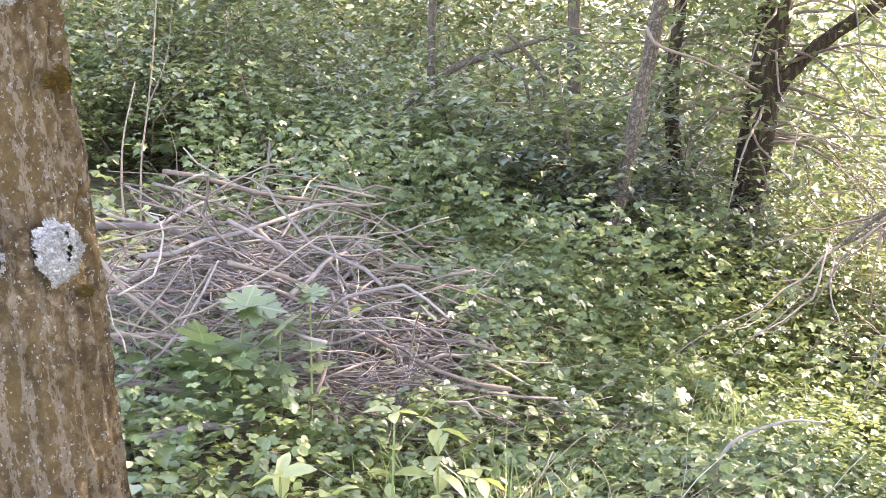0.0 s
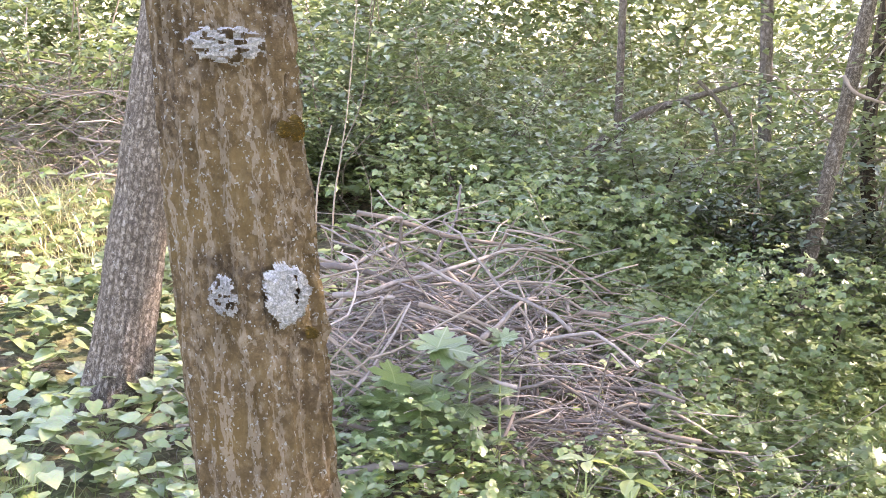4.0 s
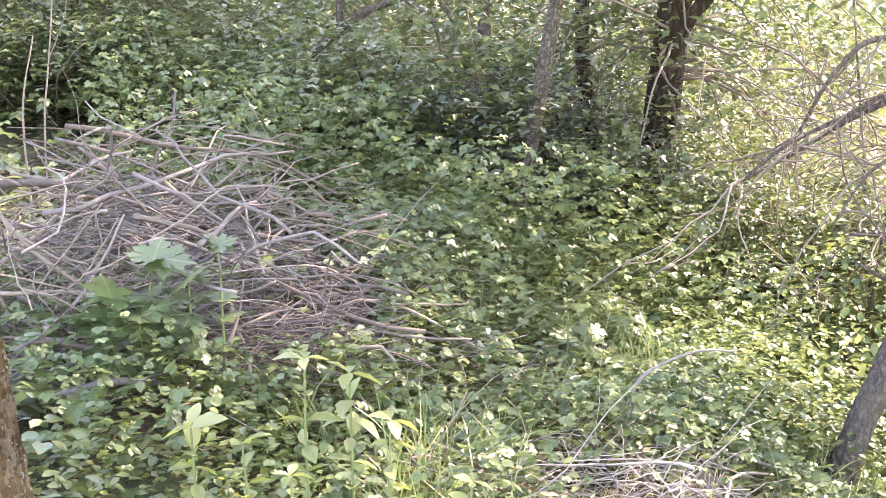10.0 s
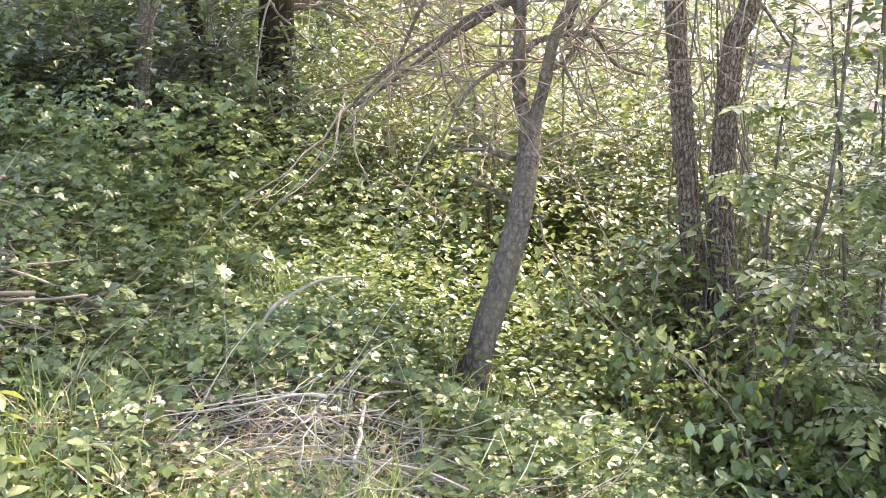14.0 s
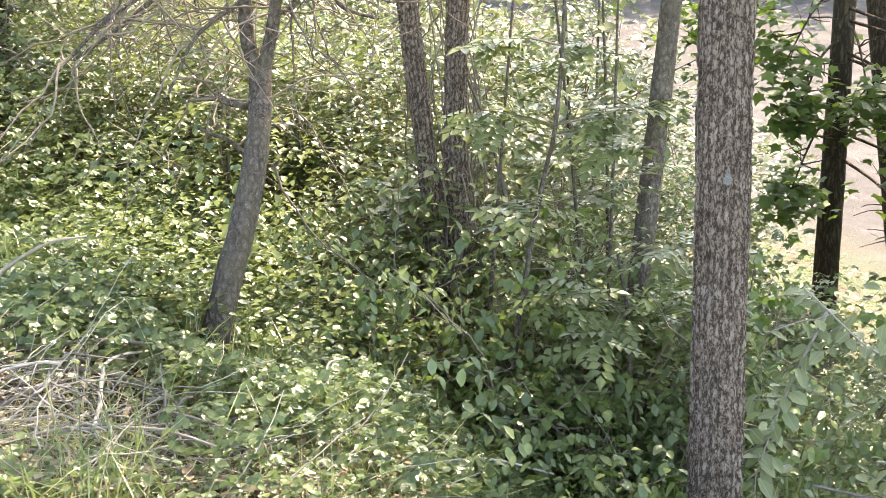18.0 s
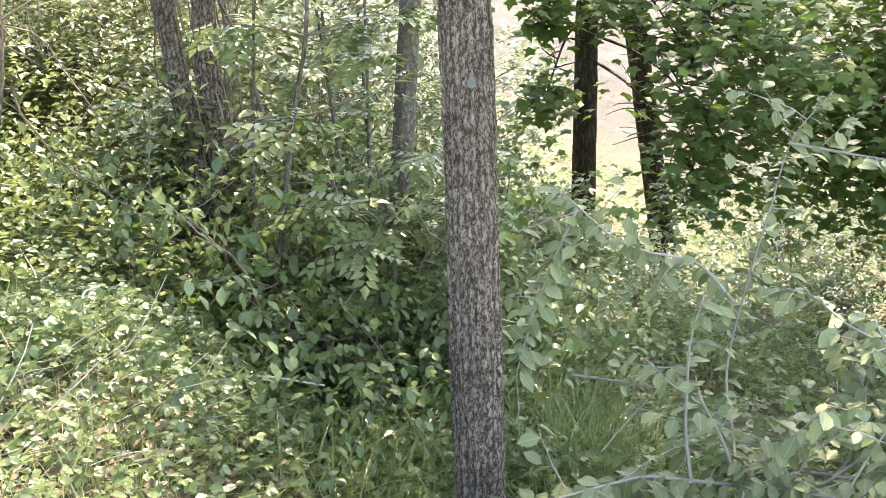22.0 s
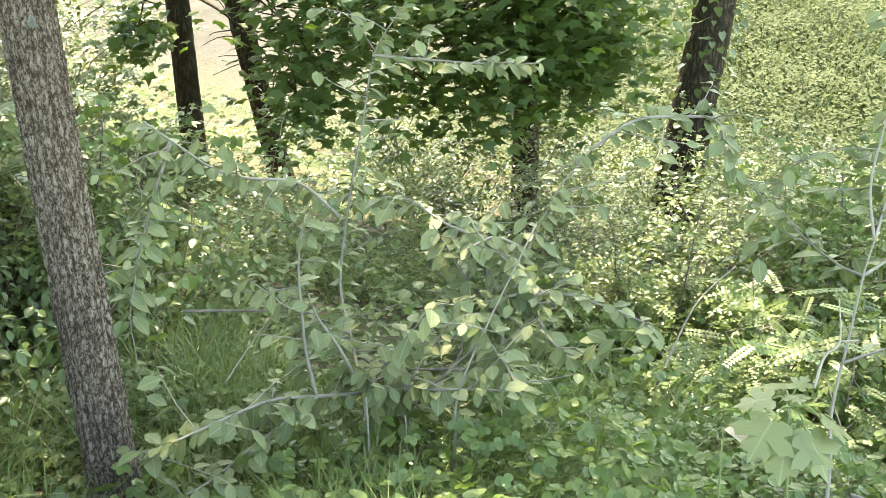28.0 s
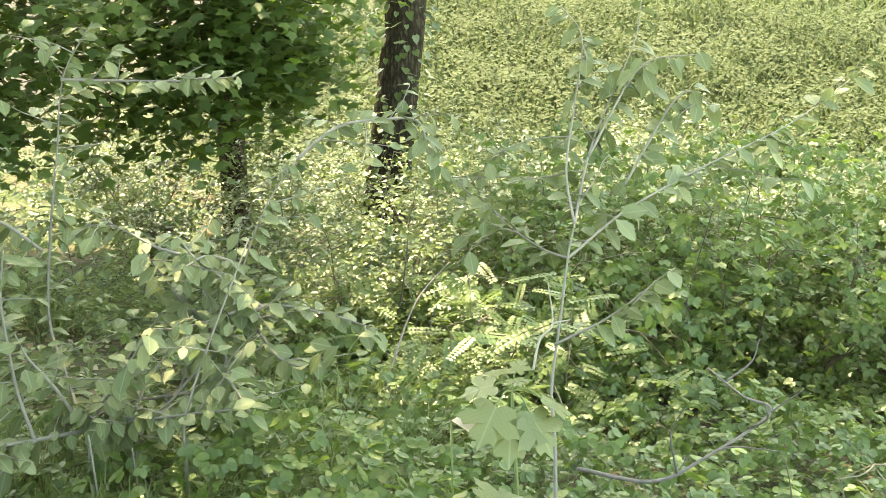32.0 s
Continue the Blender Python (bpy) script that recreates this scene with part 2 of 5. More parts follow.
def ground_material():
    m, nt, b = material("forest_soil")
    L = nt.links.new
    geo = nt.nodes.new("ShaderNodeNewGeometry").outputs["Position"]
    n1 = node(nt, "ShaderNodeTexNoise", Scale=1.1, Detail=6.0, Roughness=0.7)
    n2 = node(nt, "ShaderNodeTexNoise", Scale=28.0, Detail=6.0, Roughness=0.7)
    L(geo, n1.inputs["Vector"]), L(geo, n2.inputs["Vector"])
    soil = ramp(nt, n2.outputs[0], [(0.3, (0.035, 0.026, 0.016)), (0.5, (0.10, 0.075, 0.045)), (0.7, (0.22, 0.17, 0.10))])
    green = ramp(nt, n2.outputs[0], [(0.35, (0.03, 0.045, 0.015)), (0.65, (0.09, 0.12, 0.04))])
    mx = nt.nodes.new("ShaderNodeMix")
    mx.data_type = "RGBA"
    L(ramp(nt, n1.outputs[0], [(0.42, (0, 0, 0)), (0.58, (1, 1, 1))]), mx.inputs[0])
    L(soil, mx.inputs[6]), L(green, mx.inputs[7])
    pale = ramp(nt, n1.outputs[0], [(0.3, (0.042, 0.037, 0.03)), (0.5, (0.064, 0.056, 0.05)), (0.65, (0.092, 0.081, 0.075))])
    lawn = ramp(nt, n2.outputs[0], [(0.3, (0.05, 0.068, 0.022)), (0.6, (0.08, 0.10, 0.038))])
    fs = nt.nodes.new("ShaderNodeSeparateXYZ")
    L(geo, fs.inputs[0])
    fr = node(nt, "ShaderNodeMapRange")
    fr.inputs[1].default_value, fr.inputs[2].default_value = 5.0, 10.0
    L(fs.outputs[1], fr.inputs[0])
    fm = nt.nodes.new("ShaderNodeMix")
    fm.data_type = "RGBA"
    L(fr.outputs[0], fm.inputs[0]), L(lawn, fm.inputs[6]), L(pale, fm.inputs[7])
    field = fm.outputs[2]
    sep = nt.nodes.new("ShaderNodeSeparateXYZ")
    L(geo, sep.inputs[0])
    mr = node(nt, "ShaderNodeMapRange")
    mr.inputs[1].default_value, mr.inputs[2].default_value = 14.0, 17.0
    wob = nt.nodes.new("ShaderNodeMath")
    wob.operation = "MULTIPLY_ADD"
    wob.inputs[1].default_value = 3.0
    L(n1.outputs[0], wob.inputs[0]), L(sep.outputs[0], wob.inputs[2])
    L(wob.outputs[0], mr.inputs[0])
    mf = nt.nodes.new("ShaderNodeMix")
    mf.data_type = "RGBA"
    L(mr.outputs[0], mf.inputs[0]), L(mx.outputs[2], mf.inputs[6]), L(field, mf.inputs[7])
    L(mf.outputs[2], b.inputs["Base Color"])
    b.inputs["Roughness"].default_value = 0.95
    bump = node(nt, "ShaderNodeBump", Strength=0.8, Distance=0.03)
    L(n2.outputs[0], bump.inputs["Height"]), L(bump.outputs[0], b.inputs["Normal"])
    return m


SOIL = ground_material()
BRAMBLE = leaf_material("bramble_leaf", [(0.0, (0.075, 0.115, 0.030)), (0.5, (0.11, 0.16, 0.044)), (1.0, (0.165, 0.21, 0.07))])
IVY = leaf_material("ground_ivy_leaf", [(0.0, (0.12, 0.165, 0.06)), (0.6, (0.165, 0.215, 0.08)), (1.0, (0.22, 0.265, 0.12))], through=0.25)
SHRUB = leaf_material("shrub_leaf", [(0.0, (0.08, 0.115, 0.035)), (0.5, (0.12, 0.16, 0.052)), (1.0, (0.18, 0.215, 0.085))], through=0.32)
DUSKY = leaf_material("dusky_leaf", [(0.0, (0.065, 0.095, 0.068)), (0.6, (0.10, 0.135, 0.098)), (1.0, (0.15, 0.18, 0.14))], through=0.15, gloss=0.35)
YELLOWISH = leaf_material("yellow_green_leaf", [(0.0, (0.11, 0.15, 0.038)), (0.6, (0.155, 0.195, 0.058)), (1.0, (0.215, 0.245, 0.09))], through=0.32, glow=(0.28, 0.33, 0.08))
MAPLE = leaf_material("maple_leaf", [(0.0, (0.045, 0.085, 0.02)), (0.6, (0.08, 0.135, 0.03)), (1.0, (0.14, 0.20, 0.045))], through=0.42, gloss=0.6, glow=(0.20, 0.32, 0.04))
CHERRY = leaf_material("cherry_leaf", [(0.0, (0.125, 0.158, 0.06)), (0.5, (0.175, 0.21, 0.085)), (1.0, (0.25, 0.275, 0.13))], through=0.28, gloss=0.45, by_object=True)
SEEDLING = leaf_material("seedling_leaf", [(0.0, (0.165, 0.195, 0.08)), (0.6, (0.215, 0.245, 0.105)), (1.0, (0.30, 0.31, 0.155))], through=0.35, by_object=True, glow=(0.34, 0.37, 0.13))
PALE = leaf_material("pale_shoot_leaf", [(0.0, (0.20, 0.25, 0.07)), (0.6, (0.27, 0.31, 0.11)), (1.0, (0.38, 0.40, 0.19))], through=0.4, by_object=True, glow=(0.5, 0.52, 0.12))
CROWN = leaf_material("crown_leaf", [(0.0, (0.07, 0.11, 0.03)), (1.0, (0.14, 0.19, 0.06))], through=0.5)
GRASS = leaf_material("grass_blade", [(0.0, (0.105, 0.165, 0.032)), (0.6, (0.15, 0.215, 0.048)), (0.9, (0.21, 0.26, 0.08)), (1.0, (0.32, 0.29, 0.17))], through=0.35)
MEADOW = leaf_material("meadow_leaf", [(0.0, (0.055, 0.078, 0.022)), (0.6, (0.065, 0.09, 0.027)), (1.0, (0.08, 0.105, 0.034))], through=0.35, gloss=0.8)
BROAD = leaf_material("broad_green_leaf", [(0.0, (0.085, 0.135, 0.045)), (0.5, (0.115, 0.17, 0.06)), (1.0, (0.16, 0.215, 0.085))], through=0.3, by_object=True)
HERB = leaf_material("herb_leaf", [(0.0, (0.085, 0.132, 0.045)), (0.5, (0.13, 0.187, 0.07)), (1.0, (0.20, 0.255, 0.11))], through=0.42, gloss=0.3)
FRESH = leaf_material("fresh_bramble_leaf", [(0.0, (0.08, 0.135, 0.03)), (0.5, (0.12, 0.185, 0.045)), (1.0, (0.18, 0.24, 0.075))], through=0.38, gloss=0.4, glow=(0.22, 0.32, 0.07))
DRYGRASS = leaf_material("dry_grass_blade", [(0.0, (0.22, 0.22, 0.08)), (0.6, (0.40, 0.35, 0.17)), (1.0, (0.52, 0.44, 0.26))], through=0.25)
LITTER = leaf_material("dead_leaf", [(0.0, (0.10, 0.07, 0.04)), (0.6, (0.26, 0.19, 0.12)), (1.0, (0.50, 0.42, 0.32))], through=0.1, gloss=0.8, glow=(0.3, 0.2, 0.1))
WILTED = leaf_material("wilted_pale_leaf", [(0.0, (0.50, 0.45, 0.40)), (1.0, (0.62, 0.56, 0.50))], through=0.2, gloss=0.7, glow=(0.5, 0.42, 0.35))
BARK_MOSSY = bark_material("mossy_bark", [(0.08, (0.07, 0.047, 0.026)), (0.40, (0.18, 0.128, 0.074)), (0.80, (0.38, 0.32, 0.25))], moss=(0.185, 0.122, 0.045), lichen=0.085, scale=(44, 44, 40), depth=0.03, fleck=64.0, veins=(8.5, 6.0, 14.0))
BARK_GREY = bark_material("grey_bark", [(0.05, (0.075, 0.06, 0.047)), (0.35, (0.20, 0.168, 0.135)), (0.75, (0.36, 0.325, 0.285))], lichen=0.06, scale=(34, 34, 30), depth=0.012, fleck=62.0, veins=(13.0, 9.0, 15.0), furrow=True)
BARK_RIDGED = bark_material("ridged_bark", [(0.05, (0.072, 0.053, 0.041)), (0.30, (0.34, 0.265, 0.22)), (0.70, (0.50, 0.43, 0.385))], lichen=0.05, scale=(48, 48, 26), depth=0.03, fleck=60.0, veins=(12.0, 8.5, 11.0), furrow=True)
BARK_DARK = bark_material("dark_bark", [(0.2, (0.035, 0.026, 0.018)), (0.5, (0.10, 0.076, 0.053)), (0.8, (0.19, 0.15, 0.115))], scale=(35, 35, 7), depth=0.012)
BARK_BROWN = bark_material("brown_bark", [(0.05, (0.05, 0.039, 0.034)), (0.38, (0.145, 0.12, 0.105)), (0.8, (0.28, 0.243, 0.217))], moss=(0.125, 0.108, 0.075), lichen=0.05, scale=(40, 40, 24), depth=0.010, fleck=70.0)
TWIG = twig_material("grey_twig", [(0.1, (0.040, 0.031, 0.027)), (0.5, (0.12, 0.099, 0.09)), (0.9, (0.31, 0.268, 0.245))])
TWIG_LIGHT = twig_material("light_grey_bark", [(0.1, (0.11, 0.095, 0.08)), (0.5, (0.21, 0.185, 0.16)), (0.9, (0.33, 0.295, 0.26))])
TWIG_BROWN = twig_material("brown_twig", [(0.1, (0.06, 0.043, 0.033)), (0.5, (0.145, 0.112, 0.09)), (0.9, (0.28, 0.228, 0.185))])
TWIG_PALE = twig_material("bleached_wood", [(0.1, (0.26, 0.23, 0.19)), (0.9, (0.46, 0.42, 0.37))])
STEM_GREEN = twig_material("green_stem", [(0.1, (0.10, 0.14, 0.05)), (0.9, (0.22, 0.26, 0.11))])
LICHEN = bark_material("lichen_crust", [(0.05, (0.24, 0.24, 0.23)), (0.3, (0.38, 0.378, 0.365)), (0.6, (0.52, 0.515, 0.495))], scale=(210, 210, 210), depth=0.006)
MOSS = bark_material("rusty_moss", [(0.3, (0.07, 0.045, 0.008)), (0.55, (0.22, 0.12, 0.018)), (0.75, (0.42, 0.22, 0.03))], scale=(140, 140, 140), depth=0.004)


# ---- tools ----
RNG = np.random.default_rng(11)


def gz(x, y):
    """Height of the forest floor: level by the left bank, falling away towards the field."""
    x, y = np.asarray(x, float), np.asarray(y, float)
    a = -0.4 * np.logaddexp(0, (x + 0.4) * 2.5) / 2.5
    a = -5.4 + np.logaddexp(0, (a + 5.4) * 2.0) / 2.0 + 0.16
    b = 0.05 * (np.minimum(y, 22.0) - 4) * np.clip(1.3 - x / 18.0, 0, 1) - 0.10 * np.exp(-((x + 2.0) ** 2 + (y - 4.6) ** 2) / 3.0)
    a = a - 0.35 * np.exp(-((x - 3.3) ** 2 + (y - 4.7) ** 2) / 0.8)
    a = a - 0.45 * np.exp(-((x - 2.7) ** 2 + (y - 2.7) ** 2) / 0.7)
    b = b + 0.28 * np.exp(-((x + 3.9) ** 2 + (y - 8.2) ** 2) / 2.2)
    rough = 0.05 * np.sin(1.7 * x + 0.6 * y) * np.cos(1.3 * y - 0.4 * x) + 0.025 * np.sin(4.1 * x - 2.2 * y)
    return a + b + rough * np.clip((16 - x) / 4, 0.2, 1)


class Heap:
    """Gathers vertices and faces of many pieces into one mesh."""

    def __init__(self):
        self.v, self.f, self.n, self.uv = [], [], 0, None

    def add(self, v, faces):
        v = np.asarray(v, float).reshape(-1, 3)
        for f in faces:
            self.f.append(np.asarray(f, np.int64) + self.n)
        self.v.append(v)
        self.n += len(v)

    def mesh(self, name, mat, smooth=True):
        me = bpy.data.meshes.new(name)
        v = np.concatenate(self.v).astype(np.float32)
        sizes = np.concatenate([np.full(len(f), f.shape[1]) for f in self.f])
        loops = np.concatenate([f.ravel() for f in self.f]).astype(np.int32)
        me.vertices.add(len(v))
        me.vertices.foreach_set("co", v.ravel())
        me.loops.add(len(loops))
        me.loops.foreach_set("vertex_index", loops)
        me.polygons.add(len(sizes))
        me.polygons.foreach_set("loop_start", np.concatenate([[0], np.cumsum(sizes)[:-1]]).astype(np.int32))
        me.polygons.foreach_set("use_smooth", np.full(len(sizes), smooth))
        if self.uv is not None:
            me.uv_layers.new(name="surface").data.foreach_set("uv", self.uv[loops].astype(np.float32).ravel())
        me.update(calc_edges=True)
        me.validate()
        me.materials.append(mat)
        return me


def part(name, heap, mat, parent=None, label="", smooth=True):
    """Links a heap (or a mesh) as one mesh object under a thing or a part."""
    ob = new(name, heap.mesh(name, mat, smooth) if isinstance(heap, Heap) else heap)
    ob.parent = parent
    if label:
        tagged(ob, label)
    return ob


def thing(name, label, category, at=(0, 0, 0), group="", kind=""):
    ob = new(name)
    ob.location = at
    ob.empty_display_size = 0.1
    return tagged(ob, label, category, group, kind)


def spin(yaw, pitch, roll):
    """Rotation matrices that turn a leaf lying along y: rolled about y, raised by pitch, then turned by yaw."""
    cy, sy, cp, sp, cr, sr = np.cos(yaw), np.sin(yaw), np.cos(pitch), np.sin(pitch), np.cos(roll), np.sin(roll)
    z, o = np.zeros_like(cy), np.ones_like(cy)
    Z = np.stack([cy, -sy, z, sy, cy, z, z, z, o], -1).reshape(-1, 3, 3)
    X = np.stack([o, z, z, z, cp, -sp, z, sp, cp], -1).reshape(-1, 3, 3)
    Y = np.stack([cr, z, sr, z, o, z, -sr, z, cr], -1).reshape(-1, 3, 3)
    return Z @ X @ Y


def strew(heap, shape, pos, yaw, pitch, roll, size):
    """Adds one copy of the shape (vertices, faces) at each place."""
    tv, tf = shape
    n = len(pos)
    if not n:
        return
    size = np.broadcast_to(np.asarray(size, float), (n,))
    v = np.einsum("nij,kj->nki", spin(yaw, pitch, roll), tv) * size[:, None, None] + np.asarray(pos)[:, None, :]
    off = (np.arange(n) * len(tv))[:, None, None]
    heap.add(v, [(np.asarray(f)[None] + off).reshape(-1, len(f[0])) for f in tf])


def U(a, b, n):
    return RNG.uniform(a, b, n)


# leaf shapes: one unit long, from the stalk at the origin along y
def blade(wide=0.30, cup=0.07, sag=0.10):
    v = np.array([(0, 0, 0), (wide * 0.8, 0.28, cup), (0, 0.3, 0), (-wide * 0.8, 0.28, cup), (wide, 0.58, cup * 0.8), (0, 0.6, -sag * 0.3),
                  (-wide, 0.58, cup * 0.8), (wide * 0.55, 0.85, cup * 0.2 - sag * 0.5), (0, 0.85, -sag * 0.7), (-wide * 0.55, 0.85, cup * 0.2 - sag * 0.5), (0, 1.02, -sag)])
    return v, [[(0, 1, 2), (0, 2, 3), (8, 7, 10), (8, 10, 9)], [(2, 1, 4, 5), (3, 2, 5, 6), (5, 4, 7, 8), (6, 5, 8, 9)]]


def scale_leaf(wide=0.32, cup=0.10):
    v = np.array([(0, 0, 0), (wide, 0.42, cup), (0, 1, -0.08), (-wide, 0.42, cup)])
    return v, [[(0, 1, 2), (0, 2, 3)]]


def joined(shapes):
    vs, tri, quad, n = [], [], [], 0
    for v, faces in shapes:
        for f in faces:
            (tri if len(f[0]) == 3 else quad).extend([tuple(i + n for i in q) for q in f])
        vs.append(v)
        n += len(v)
    return np.concatenate(vs), [f for f in (tri, quad) if f]


def turned(shape, yaw=0, pitch=0, roll=0, size=1.0, at=(0, 0, 0)):
    v, f = shape
    a = [np.array([radians(q)]) for q in (yaw, pitch, roll)]
    return v @ spin(*a)[0].T * size + np.array(at), f


def lobed(points, rise=0.04):
    """A flat palmate leaf: a fan over its outline, the lobes drooping a little."""
    ring = np.array([(x, y, rise * (1 - 2.2 * (x * x + (y - 0.4) ** 2))) for x, y in points])
    v = np.concatenate([[(0, 0.38, rise + 0.02)], ring])
    n = len(ring)
    return v, [[(0, 1 + i, 1 + (i + 1) % n) for i in range(n)]]


HALF_MAPLE = [(0.04, 0.0), (0.18, -0.10), (0.40, -0.08), (0.50, 0.06), (0.35, 0.20), (0.56, 0.26), (0.76, 0.48), (0.60, 0.50), (0.50, 0.60), (0.24, 0.48), (0.32, 0.68), (0.28, 0.80), (0.13, 0.78), (0.0, 1.04)]
MAPLE_LEAF = lobed(HALF_MAPLE + [(-x, y) for x, y in HALF_MAPLE[-2::-1]])
SMALL_MAPLE = lobed([(0.0, 0.0), (0.3, -0.05), (0.38, 0.2), (0.62, 0.45), (0.25, 0.5), (0.0, 1.0), (-0.25, 0.5), (-0.62, 0.45), (-0.38, 0.2), (-0.3, -0.05)])
HEART = (np.array([(0, 0, 0), (0.25, -0.12, 0.03), (0.46, 0.15, 0.08), (0.36, 0.5, 0.06), (0, 0.95, -0.08), (-0.36, 0.5, 0.06), (-0.46, 0.15, 0.08), (-0.25, -0.12, 0.03), (0, 0.4, 0)]),
         [[(8, 0, 1), (8, 1, 2), (8, 2, 3), (8, 3, 4), (8, 4, 5), (8, 5, 6), (8, 6, 7), (8, 7, 0)]])
OVAL, SCALE = blade(), scale_leaf()
TREFOIL = joined([turned(scale_leaf(0.36), 0, -8, 0, 0.62, (0, 0.38, 0)), turned(scale_leaf(0.34), 62, -10, 8, 0.55, (0, 0.34, 0)), turned(scale_leaf(0.34), -62, -10, -8, 0.55, (0, 0.34, 0))])
PINNATE = joined([turned(scale_leaf(0.30), s * 62, -6, s * 6, 0.30, (0, y, -0.05 * y)) for y in (0.2, 0.38, 0.56, 0.74) for s in (-1, 1)] + [turned(scale_leaf(0.3), 0, -10, 0, 0.30, (0, 0.82, -0.05))])
def kite(wide=0.32, cup=0.09):
    v = np.array([(0, 0, 0), (wide, 0.36, cup), (wide * 0.72, 0.72, cup * 0.5), (0, 1.0, -0.06), (-wide * 0.72, 0.72, cup * 0.5), (-wide, 0.36, cup)])
    return v, [[(0, 1, 2, 3), (0, 3, 4, 5)]]


TREFOIL_FINE = joined([turned(kite(0.40), 0, -8, 0, 0.62, (0, 0.38, 0)), turned(kite(0.38), 62, -10, 8, 0.55, (0, 0.34, 0)), turned(kite(0.38), -62, -10, -8, 0.55, (0, 0.34, 0))])
def round_leaf(wide=0.42, cup=0.06):
    v = np.array([(0, 0, 0), (wide * 0.75, 0.16, cup), (wide, 0.48, cup), (wide * 0.7, 0.82, cup * 0.4), (0, 1.0, -0.05), (-wide * 0.7, 0.82, cup * 0.4), (-wide, 0.48, cup), (-wide * 0.75, 0.16, cup)])
    return v, [[(0, 1, 2), (0, 6, 7)], [(0, 2, 3, 4), (0, 4, 5, 6)]]


TREFOIL_ROUND = joined([turned(round_leaf(), 0, -8, 0, 0.60, (0, 0.36, 0)), turned(round_leaf(), 68, -10, 8, 0.55, (0, 0.34, 0)), turned(round_leaf(), -68, -10, -8, 0.55, (0, 0.34, 0))])
FERNY = joined([turned(scale_leaf(0.42), s * 78, 0, s * 5, 0.14 * (1.2 - 0.6 * abs(y - 0.4)), (0, y, -0.1 * y * y)) for y in np.linspace(0.12, 0.95, 10) for s in (-1, 1)])


def grass_shape(w=0.022, bend=0.35):
    t = np.array([0, 0.35, 0.7, 1.0])
    y, z = bend * t ** 2, t * (1 - 0.25 * bend * t)
    v = [(s * w * (1 - 0.55 * k), y[i], z[i]) for i, k in enumerate(t[:3]) for s in (-1, 1)] + [(0, y[3], z[3])]
    return np.array(v), [[(0, 1, 3, 2), (2, 3, 5, 4)], [(4, 5, 6)]]


def smooth_path(points, n):
    """A Catmull-Rom way through the points, n steps a piece."""
    p = np.asarray(points, float)
    p = np.concatenate([[2 * p[0] - p[1]], p, [2 * p[-1] - p[-2]]])
    out = []
    for i in range(1, len(p) - 2):
        for t in np.linspace(0, 1, n, endpoint=False):
            a, b, c, d = p[i - 1:i + 3]
            out.append(0.5 * (2 * b + (c - a) * t + (2 * a - 5 * b + 4 * c - d) * t ** 2 + (3 * b - a - 3 * c + d) * t ** 3))
    return np.array(out + [p[-2]])


def tube(heap, path, radii, sides=7, wobble=0.0, cap=True):
    path = np.asarray(path, float)
    n = len(path)
    radii = np.broadcast_to(np.asarray(radii, float), (n,))
    way = np.gradient(path, axis=0)
    way /= np.linalg.norm(way, axis=1)[:, None] + 1e-9
    ref = np.array([1.0, 0, 0]) if abs(way[0][0]) < 0.8 else np.array([0, 1.0, 0])
    a = np.cross(way, ref)
    a /= np.linalg.norm(a, axis=1)[:, None] + 1e-9
    b = np.cross(way, a)
    th = np.linspace(0, 2 * np.pi, sides, endpoint=False)
    r = radii[:, None] * (1 + wobble * RNG.standard_normal((n, sides)))
    v = path[:, None] + r[..., None] * (np.cos(th)[None, :, None] * a[:, None] + np.sin(th)[None, :, None] * b[:, None])
    i, j = np.meshgrid(np.arange(n - 1), np.arange(sides), indexing="ij")
    j2 = (j + 1) % sides
    quads = np.stack([i * sides + j, i * sides + j2, (i + 1) * sides + j2, (i + 1) * sides + j], -1).reshape(-1, 4)
    faces = [quads]
    if cap:
        v = np.concatenate([v.reshape(-1, 3), path[:1], path[-1:]])
        k = np.arange(sides)
        faces.append(np.concatenate([np.stack([(k + 1) % sides, k, np.full(sides, n * sides)], -1), np.stack([(n - 1) * sides + k, (n - 1) * sides + (k + 1) % sides, np.full(sides, n * sides + 1)], -1)]))
    heap.add(v, faces)


def wander(p, way, length, n=8, jitter=0.15, droop=0.0):
    """A crooked way that starts at p and goes on in about one direction."""
    p, way = np.array(p, float), np.array(way, float)
    way /= np.linalg.norm(way) + 1e-9
    out = [p.copy()]
    for i in range(n):
        way = way + jitter * RNG.standard_normal(3) + np.array([0, 0, -droop])
        way /= np.linalg.norm(way)
        p = p + way * length / n
        out.append(p.copy())
    return np.array(out)


def lump(x, y, s, seed):
    """Soft patchy field between 0 and 1."""
    a = np.sin(x * 1.9 * s + seed) * np.cos(y * 1.6 * s - 1.3 * seed) + 0.6 * np.sin(x * 4.3 * s - y * 3.1 * s + 2 * seed) + 0.4 * np.cos(7.7 * s * x + 6.1 * s * y + seed)
    return np.clip(0.5 + 0.3 * a, 0, 1)


